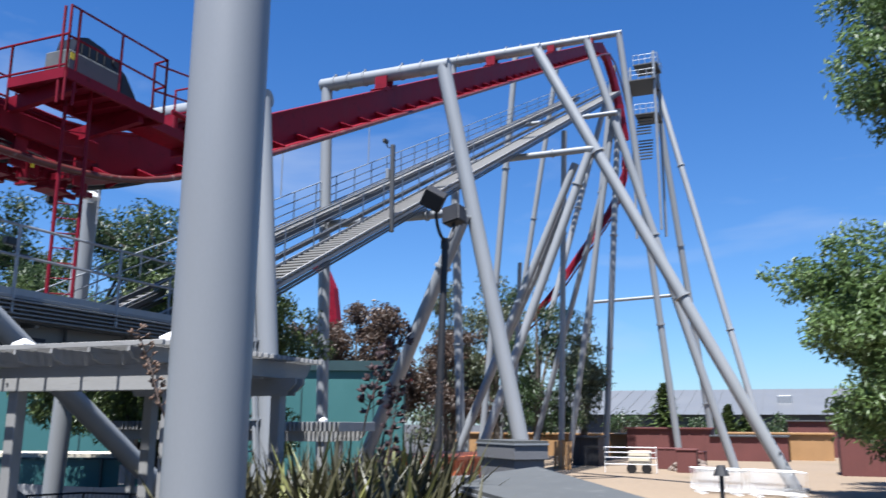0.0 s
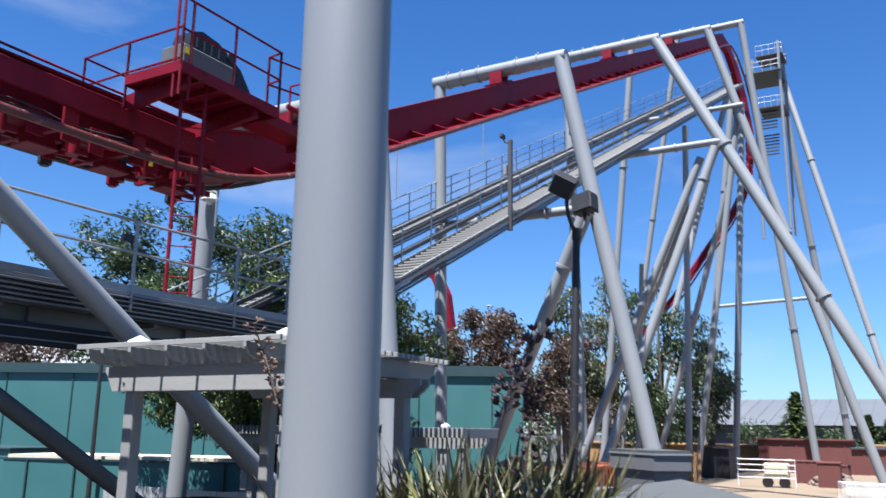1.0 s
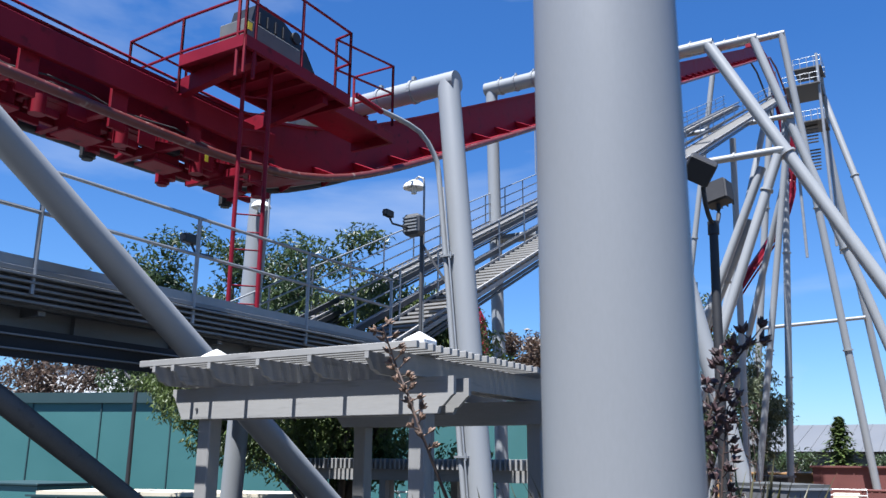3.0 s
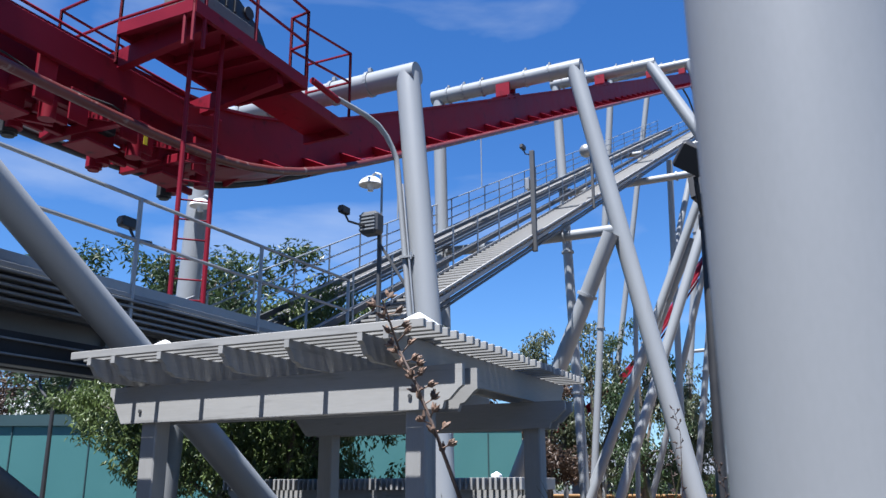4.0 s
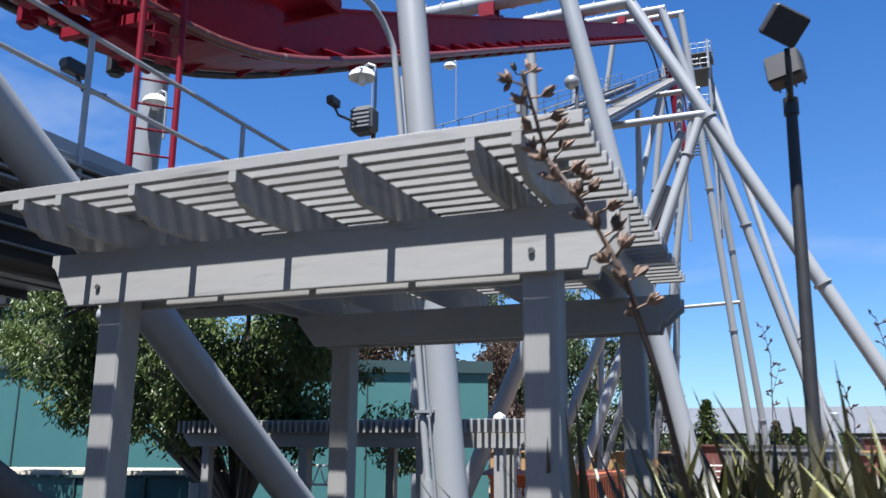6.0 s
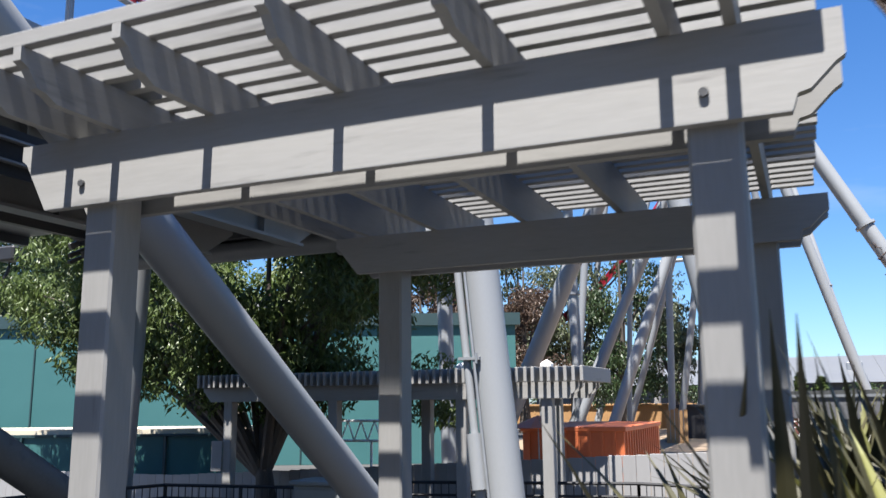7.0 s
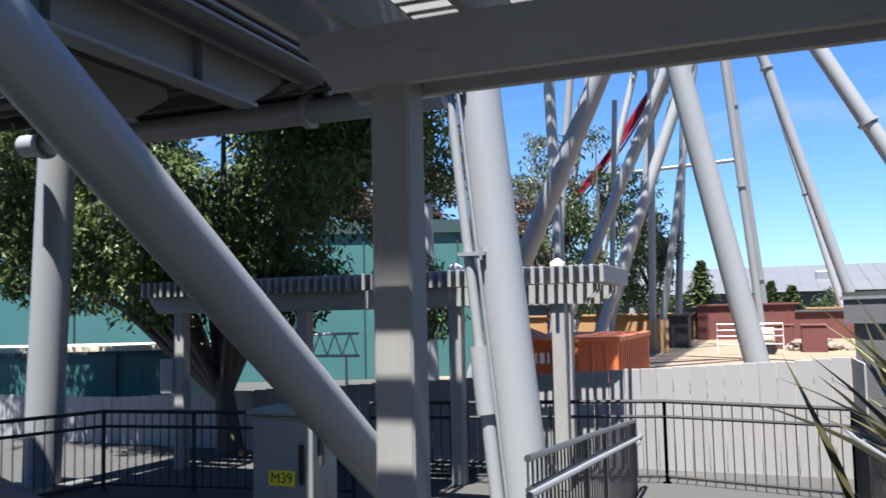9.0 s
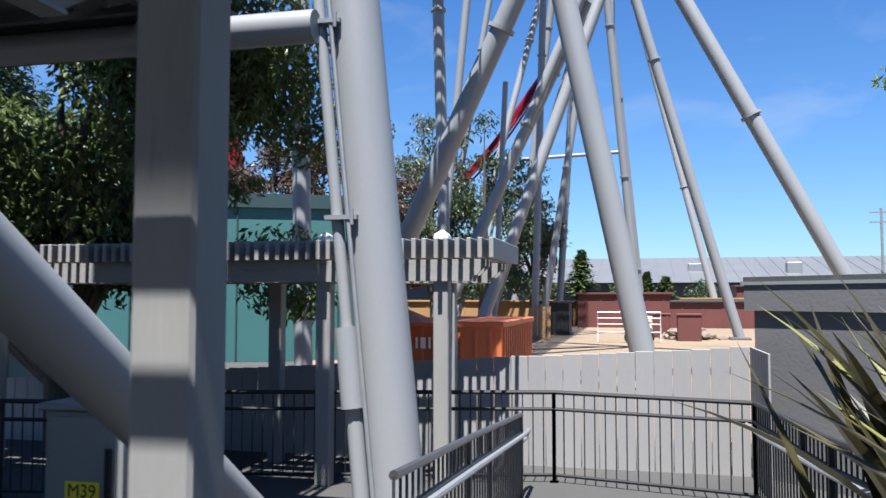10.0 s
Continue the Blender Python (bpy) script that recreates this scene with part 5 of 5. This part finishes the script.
def flax(base, seed, count=46, length=1.9, label="clump of bronze-green strap-leaved flax in the planting bed", spread=0.28, lean=0.5, broad=1.0):
    rng = random.Random(seed)
    th = thing("flax_plant", label, "plant", "flax plants", at=base)
    bx, by, bz = base
    for mat, share in ((BLADE, 0.84), (BLADE_YELLOW, 0.16)):
        for k in range(int(count * 1.7 * share / 6)):
            m = B()
            for _ in range(6):
                blade(m, (bx + rng.gauss(0, spread), by + rng.gauss(0, spread), bz - 0.03), rng.uniform(0, math.tau), rng.uniform(0.03, lean), length * rng.uniform(0.6, 1.12), broad * rng.uniform(0.075, 0.135), rng.uniform(0.0, 0.75), rng)
            part("leaves", m, mat, th)
    return th


for i, (fx, fy, n, L) in enumerate(((3.35, 0.55, 60, 1.7), (4.15, 1.5, 66, 1.95), (5.0, 0.3, 54, 1.8), (4.7, 2.7, 60, 1.95), (3.35, 2.2, 54, 1.7), (3.2, 3.6, 96, 1.6), (3.35, 4.6, 80, 1.65), (3.25, 5.3, 54, 1.7), (4.5, 4.2, 54, 1.95), (6.0, -0.2, 54, 1.75), (3.6, -0.7, 40, 1.35))):
    flax((fx, fy, 0.85), 100 + i, n, L)

# plants that lean out over the ramp railing
for i, (fx, fy, n, L) in enumerate(((3.25, 3.4, 44, 1.5), (3.15, 4.3, 56, 1.5), (3.1, 5.1, 56, 1.5))):
    flax((fx, fy, 0.85), 140 + i, n, L, "clump of flax leaning out over the ramp railing", 0.2, 0.75, 1.35)


def stalk(pts, seed, pods, mat, label, size=0.09, stem=0.016, dense=5):
    """A flower stalk with bunches of pods on alternate sides."""
    rng = random.Random(seed)
    th = thing("flower_stalk", label, "flower stalk", "flax flower stalks", at=pts[0])
    m = B()
    P = [Vector(p) for p in pts]
    sweep(m, P, [stem * (1 - 0.6 * i / (len(P) - 1)) for i in range(len(P))], 6)
    part("stem", m, STEM, th)
    tot = len(P) - 1
    for k in range(pods):
        u = 0.42 + 0.58 * (k / max(1, pods - 1))
        f = u * tot
        i = min(int(f), tot - 1)
        p = P[i].lerp(P[i + 1], f - i)
        s = 1 if k % 2 else -1
        out = V(s * rng.uniform(0.4, 1) * 0.7, rng.uniform(-0.7, 0.7), rng.uniform(0.05, 0.7)).normalized()
        m = B()
        tipb = p + out * size * rng.uniform(0.5, 1.15)
        sweep(m, [p, tipb], [0.007, 0.005], 5)
        for _ in range(dense):
            dd = (out + V(rng.uniform(-1, 1), rng.uniform(-1, 1), rng.uniform(-0.3, 1.1)) * 0.9).normalized()
            sweep(m, [tipb, tipb + dd * size * 0.45, tipb + dd * size * rng.uniform(0.7, 1.05)], [0.005, size * 0.2, 0.003], 5)
        part("pod", m, mat, th)
    return th


stalk([(3.5, 0.3, 0.85), (3.42, -0.2, 1.8), (3.3, -0.72, 2.7), (3.22, -0.88, 3.07), (3.05, -0.84, 3.4), (2.9, -0.78, 3.62), (2.84, -0.92, 3.95)], 1, 26, POD, "leaning dry flax flower stalk with brown pods", 0.075, 0.018, 6)
stalk([(4.6, 1.3, 0.85), (4.72, 1.25, 2.2), (4.88, 1.2, 2.95), (5.0, 1.2, 3.3), (5.15, 1.2, 3.65), (5.42, 1.2, 3.95)], 2, 30, DARK_POD, "tall dark flax flower stalk with purple-brown pods", 0.12, 0.02, 8)
stalk([(4.75, 1.9, 0.85), (4.8, 1.95, 2.0), (4.88, 2.05, 2.9), (4.95, 2.1, 3.4)], 3, 24, DARK_POD, "dark flax flower stalk with purple-brown pods", 0.12, 0.018, 7)
for i, (sx, sy, sh) in enumerate(((3.55, 5.3, 3.65), (3.7, 4.6, 3.2), (4.55, 4.6, 3.6), (4.7, 3.6, 3.3), (4.2, 4.2, 2.95), (5.0, 3.3, 3.5))):
    stalk([(sx, sy, 0.85), (sx + 0.02, sy - 0.03, 2.0), (sx + 0.08 * (-1) ** i, sy - 0.05, sh - 0.3), (sx + 0.02, sy - 0.06, sh)], 10 + i, 9, STEM, "thin dark flax flower stalk", 0.05, 0.008, 3)

# ---- buildings and yard ----
DARK_TEAL = material("dark_teal_parapet", (0.0122, 0.0365, 0.0405), 0.6, vary=0.15, scale=0.6, fine=15, bump=0.02)
CREAM = material("cream_roof_sheet", (0.5022, 0.4455, 0.3402), 0.7, vary=0.15, scale=1.0, fine=20, bump=0.02)


def wall_run(bm, a, c, z0, z1, t):
    a, c = V(*a, 0), V(*c, 0)
    d = (c - a).normalized()
    s = V(-d.y, d.x, 0) * t
    prism(bm, [(a.x, a.y), (c.x, c.y), (c.x + s.x, c.y + s.y), (a.x + s.x, a.y + s.y)], z0, z1)


teal = thing("teal_building", "long teal-painted building with a dark parapet", "building", at=(-8, 30, 0))
ta, tb = V(-8.0, 30.0, 0), V(-56.0, 8.4, 0)
td = (tb - ta).normalized()
m = B()
wall_run(m, ta[:2], tb[:2], -0.05, 5.45, -9.0)
part("wall", m, TEAL, teal)
m = B()
wall_run(m, (ta - td * 0.2 + V(td.y, -td.x, 0) * -0.15)[:2], (tb + V(td.y, -td.x, 0) * -0.15)[:2], 5.45, 5.95, -9.2)
part("parapet", m, DARK_TEAL, teal)
nrm = V(-td.y, td.x, 0)
if nrm.y > 0:
    nrm = -nrm
for k in range(14):
    p = ta + td * (1.5 + 3.6 * k)
    m = B()
    beam(m, p + nrm * 0.02 + V(0, 0, 0), p + nrm * 0.02 + V(0, 0, 5.45), 0.05, 0.06, up=nrm)
    part("panel_joint", m, DARK_TEAL, teal)

tc2 = thing("teal_shed", "low teal shed with a cream sheet roof", "shed", at=(-13, 15, 0))
m = B()
prism(m, [(-20.5, 11.6), (-11.2, 15.2), (-11.9, 18.0), (-21.2, 14.4)], -0.05, 1.55)
part("wall", m, TEAL, tc2)
m = B()
prism(m, [(-20.7, 11.5), (-11.05, 15.15), (-11.85, 18.1), (-21.3, 14.5)], 1.55, 1.62)
part("roof_edge", m, DARK_TEAL, tc2)
m = B()
prism(m, [(-20.4, 11.7), (-11.4, 15.3), (-12.0, 17.8), (-21.0, 14.4)], 1.62, 1.74)
part("roof", m, CREAM, tc2, "cream sheet roof")
for k in range(5):
    p = V(-20.5, 11.6, 0).lerp(V(-11.2, 15.2, 0), 0.1 + 0.19 * k)
    m = B()
    box(m, (p.x - 0.04, p.y - 0.06, 0), (p.x + 0.04, p.y, 1.55))
    part("panel_joint", m, DARK_TEAL, tc2)
tc3 = thing("teal_shed", "small teal service box", "shed", at=(-24, 15, 0))
m = B()
box(m, (-29, 14.5, -0.05), (-24.5, 17, 1.75), 0.02)
part("wall", m, TEAL, tc3)
m = B()
box(m, (-29.1, 14.4, 1.75), (-24.4, 17.1, 1.85), 0.02)
part("roof", m, DARK_TEAL, tc3)

wb = thing("white_building", "far white flat-roofed building", "building", at=(-84, 60, 0))
m = B()
box(m, (-98, 60, -0.05), (-76.5, 75, 13.6))
part("wall", m, WHITE_ENAMEL, wb)
m = B()
box(m, (-98.3, 59.7, 13.6), (-76.2, 75.3, 14.0))
part("roof", m, ROOF, wb)
wb2 = thing("white_building", "pale gable-roofed house behind the teal wall", "building", at=(-31, 44, 0))
m = B()
prism(m, [(-33, 42), (-26.5, 42), (-26.5, 46), (-33, 46)], -0.05, 7.4)
part("wall", m, WHITE_ENAMEL, wb2)
m = B()
v = [m.verts.new(p) for p in ((-33.4, 41.6, 7.3), (-26.1, 41.6, 7.3), (-26.1, 46.4, 7.3), (-33.4, 46.4, 7.3), (-33.4, 44, 9.4), (-26.1, 44, 9.4))]
for f in ((0, 1, 5, 4), (2, 3, 4, 5), (0, 4, 3), (1, 2, 5), (3, 2, 1, 0)):
    m.faces.new([v[i] for i in f])
part("roof", m, ROOF, wb2)

wh = thing("warehouse", "long warehouse with a pale low-pitched metal roof", "warehouse", at=(20, 130, 0))
m = B()
box(m, (-34, 118, -0.05), (90, 160, 4.3))
part("wall", m, DARK_STEEL, wh)
m = B()
v = [m.verts.new(p) for p in ((-35, 117, 4.3), (91, 117, 4.3), (91, 139, 8.6), (-35, 139, 8.6), (91, 161, 4.3), (-35, 161, 4.3))]
for f in ((0, 1, 2, 3), (3, 2, 4, 5), (0, 3, 5), (1, 4, 2)):
    m.faces.new([v[i] for i in f])
part("roof", m, ROOF, wh)
for k in range(60):
    m = B()
    beam(m, (-34 + 2.1 * k, 117, 4.34), (-34 + 2.1 * k, 139, 8.64), 0.08, 0.06)
    part("roof_seam", m, ROOF, wh)
for vx, vy in ((22, 124), (9, 126), (38, 123)):
    m = B()
    box(m, (vx - 1, vy, 5.5), (vx + 1, vy + 1.6, 7.2), 0.1)
    part("roof_vent", m, GALV, wh)
up = thing("utility_pole", "thin utility pole with crossarms beyond the yard", "utility pole", at=(30, 112, 0))
m = B()
tube(m, (30, 112, -0.05), (30, 112, 13.2), 0.16, 8)
part("pole", m, GALV, up)
for zz in (12.6, 11.4):
    m = B()
    box(m, (28.7, 111.9, zz), (31.3, 112.1, zz + 0.16))
    part("crossarm", m, GALV, up)


def shed(label, x0, x1, y0, y1, top, mat, roof=DARK_STEEL, ribs=0, group="yard sheds"):
    th = thing("shed", label, "shed", group, at=(x0, y0, 0))
    m = B()
    box(m, (x0, y0, -0.06), (x1, y1, top), 0.01)
    part("wall", m, mat, th)
    m = B()
    box(m, (x0 - 0.15, y0 - 0.2, top), (x1 + 0.15, y1 + 0.2, top + 0.14), 0.01)
    part("roof", m, roof, th)
    for k in range(ribs):
        px = x0 + (x1 - x0) * (k + 0.5) / ribs
        m = B()
        box(m, (px - 0.05, y0 - 0.04, 0), (px + 0.05, y0, top))
        part("rib", m, mat, th)
    return th


shed("long tan timber-clad shed across the sandy yard", -22, 0.5, 70, 74, 1.9, TAN, TAN, 14)
shed("tan timber fence-sided shed across the yard", 4.5, 13, 70, 74, 2.1, TAN, TAN, 8)
shed("dark rust-red shed across the sandy yard", -3.4, 3.6, 66, 69, 2.5, RUST, RUST, 6)
shed("rust-red shed with an open front", 3.6, 9.5, 66, 70, 1.9, RUST, DARK_STEEL, 4)
shed("rust-red shed under the warehouse", 9.5, 20, 78, 82, 3.2, RUST, DARK_STEEL, 6)
shed("dark red slatted container at the yard edge", 12.5, 17.0, 47, 50, 2.6, RUST, RUST, 12)
dk = shed("small black tarpaulin-covered shed", -4.8, -2.9, 52, 54, 1.9, BLACK_STEEL, BLACK_STEEL, 2)


def skip(label, x0, x1, y0, y1, top):
    th = thing("waste_container", label, "container", "orange containers", at=(x0, y0, 0))
    m = B()
    box(m, (x0, y0, -0.06), (x1, y1, top), 0.02)
    part("body", m, ORANGE, th)
    m = B()
    box(m, (x0 - 0.06, y0 - 0.06, top - 0.14), (x1 + 0.06, y1 + 0.06, top + 0.01), 0.02)
    part("rim", m, ORANGE, th)
    for k in range(int((x1 - x0) / 0.38)):
        m = B()
        box(m, (x0 + 0.15 + 0.38 * k, y0 - 0.06, 0), (x0 + 0.25 + 0.38 * k, y0, top - 0.14))
        part("rib", m, ORANGE, th)
    return th


sk = skip("long orange ribbed steel container behind the fence", -5.4, -2.24, 22.6, 29.0, 1.57)
for k in range(15):
    m = B()
    box(m, (-2.24, 22.8 + 0.4 * k, 0), (-2.19, 22.92 + 0.4 * k, 1.43))
    part("rib", m, ORANGE, sk)
for k, (a, w) in enumerate(((-4.59, 0.06), (-4.45, 0.14), (-4.23, 0.06))):
    m = B()
    box(m, (a, 22.53, 0.85), (a + w, 22.538, 1.15))
    part("mark", m, WHITE_ENAMEL, sk, "white painted mark")
um = thing("canopy", "small faded orange canopy behind the fence", "canopy", at=(-4.6, 22, 0))
m = B()
bmesh.ops.create_cone(m, cap_ends=False, segments=8, radius1=0.9, radius2=0.03, depth=0.35, matrix=Matrix.Translation((-4.7, 22, 1.75)))
bmesh.ops.solidify(m, geom=m.faces[:], thickness=0.015)
part("cloth", m, ORANGE, um)
m = B()
tube(m, (-4.7, 22, -0.05), (-4.7, 22, 1.9), 0.025, 8)
part("pole", m, GALV, um)


def barrier(x, y, rz, label="white-painted steel crowd barrier in a stack"):
    th = thing("crowd_barrier", label, "barrier", "stacked crowd barriers", at=(x, y, -0.05))
    th.rotation_euler = (0, 0, rz)
    m = B()
    fr = [(0, 0, 0.15), (0, 0, 1.05), (2.2, 0, 1.05), (2.2, 0, 0.15), (0, 0, 0.15)]
    sweep(m, fr, 0.022, 6)
    o = link_mesh("frame", m, WHITE_ENAMEL)
    o.parent = th
    for k in range(12):
        bm2 = B()
        tube(bm2, (0.17 * (k + 1), 0, 0.15), (0.17 * (k + 1), 0, 1.05), 0.009, 5)
        o = link_mesh("bar", bm2, WHITE_ENAMEL)
        o.parent = th
    for fx in (0.3, 1.9):
        m = B()
        tube(m, (fx, -0.3, 0.02), (fx, 0.3, 0.02), 0.02, 5)
        tube(m, (fx, 0, 0.02), (fx, 0, 0.16), 0.02, 5)
        o = link_mesh("foot", m, WHITE_ENAMEL)
        o.parent = th
    return th


for k in range(7):
    barrier(5.6 + 0.08 * k, 31.6 - 0.25 * k, radians(-20))
    barrier(7.9 + 0.08 * k, 30.8 - 0.25 * k, radians(-20))
ct = thing("work_cart", "small yellow work cart with a white frame", "cart", at=(1.2, 44, 0))
m = B()
box(m, (0.6, 44, 0.5), (1.9, 44.8, 1.3), 0.05)
part("box", m, CREAM, ct)
for wx in (0.8, 1.7):
    m = B()
    tube(m, (wx, 43.9, 0.25), (wx, 44.05, 0.25), 0.3, 14)
    part("wheel", m, BLACK, ct)
m = B()
sweep(m, [(-0.8, 43.9, 0.0), (-0.8, 43.9, 1.5), (2.3, 43.9, 1.5), (2.3, 43.9, 0.0)], 0.03, 6)
for zz in (0.5, 0.9, 1.2):
    tube(m, (-0.8, 43.9, zz), (2.3, 43.9, zz), 0.025, 6)
part("frame", m, WHITE_ENAMEL, ct)
b1 = thing("storage_crate", "dark red storage crate on the sand", "crate", at=(3.6, 46, 0))
m = B()
box(m, (3.2, 46, -0.05), (4.4, 47, 1.3), 0.03)
part("box", m, RUST, b1)
m = B()
box(m, (3.15, 45.95, 1.3), (4.45, 47.05, 1.4), 0.02)
part("lid", m, RUST, b1)
sl = thing("path_lamp", "small black path lamp on a thin post", "lamp", at=(9.0, 5.5, 0))
m = B()
tube(m, (9.0, 5.5, -0.05), (9.0, 5.5, 2.1), 0.035, 8)
part("post", m, BLACK_STEEL, sl)
m = B()
bmesh.ops.create_cone(m, cap_ends=True, segments=12, radius1=0.13, radius2=0.06, depth=0.16, matrix=Matrix.Translation((9.0, 5.5, 2.15)))
part("hood", m, BLACK_STEEL, sl)
fr2 = thing("folded_truss", "white tubular truss frame lying beyond the fence", "truss", at=(-7.2, 14.5, 0))
m = B()
for k in range(5):
    tube(m, (-7.9 + 0.35 * k, 14.5, 1.5), (-7.72 + 0.35 * k, 14.5, 1.95), 0.02, 6)
    tube(m, (-7.72 + 0.35 * k, 14.5, 1.95), (-7.55 + 0.35 * k, 14.5, 1.5), 0.02, 6)
tube(m, (-7.9, 14.5, 1.5), (-6.1, 14.5, 1.5), 0.03, 6)
tube(m, (-7.9, 14.5, 1.95), (-6.1, 14.5, 1.95), 0.03, 6)
tube(m, (-7.6, 14.5, -0.05), (-7.6, 14.5, 1.5), 0.03, 6)
tube(m, (-6.4, 14.5, -0.05), (-6.4, 14.5, 1.5), 0.03, 6)
part("frame", m, WHITE_ENAMEL, fr2)

# loose things standing in the yard
heap = thing("rubble_heap", "low heap of pale broken rubble on the sand", "rubble", at=(3.96, 48, 0))
rh = random.Random(91)
for k in range(26):
    m = B()
    r = rh.uniform(0.18, 0.42)
    px, py = 3.96 + rh.gauss(0, 0.75), 48 + rh.gauss(0, 0.4)
    pz = max(0.0, 0.75 - abs(px - 3.96) * 0.5) * rh.random()
    bmesh.ops.create_icosphere(m, subdivisions=1, radius=r, matrix=Matrix.Translation((px, py, pz)) @ Matrix.Diagonal((1.2, 1, 0.7, 1)))
    for v in m.verts:
        v.co += V(rh.uniform(-1, 1), rh.uniform(-1, 1), rh.uniform(-1, 1)) * r * 0.2
    part("lump", m, RUBBLE, heap)
for k, (cx, w, h) in enumerate(((2.20, 1.5, 1.35), (3.95, 1.2, 1.15))):
    cr = thing("storage_crate", "dull red storage crate on the sand", "crate", "yard crates", at=(cx, 50, 0))
    m = B()
    box(m, (cx - w / 2, 50, -0.04), (cx + w / 2, 51, h - 0.1), 0.03)
    part("box", m, RUST, cr)
    m = B()
    box(m, (cx - w / 2 - 0.04, 49.96, h - 0.1), (cx + w / 2 + 0.04, 51.04, h), 0.02)
    part("lid", m, RUST, cr)
    for q in range(4):
        m = B()
        box(m, (cx - w / 2 + 0.1 + q * (w - 0.3) / 3, 49.97, 0.02), (cx - w / 2 + 0.2 + q * (w - 0.3) / 3, 50.0, h - 0.12))
        part("batten", m, RUST, cr)
bd = thing("board_stack", "upright stack of tan timber boards", "boards", at=(-4.03, 46, 0))
for q in range(5):
    m = B()
    beam(m, (-4.48 + 0.24 * q, 46 + 0.02 * q, -0.03), (-4.48 + 0.24 * q, 46.25 + 0.02 * q, 1.75 + 0.06 * (q % 3)), 0.2, 0.03)
    part("board", m, TAN, bd)
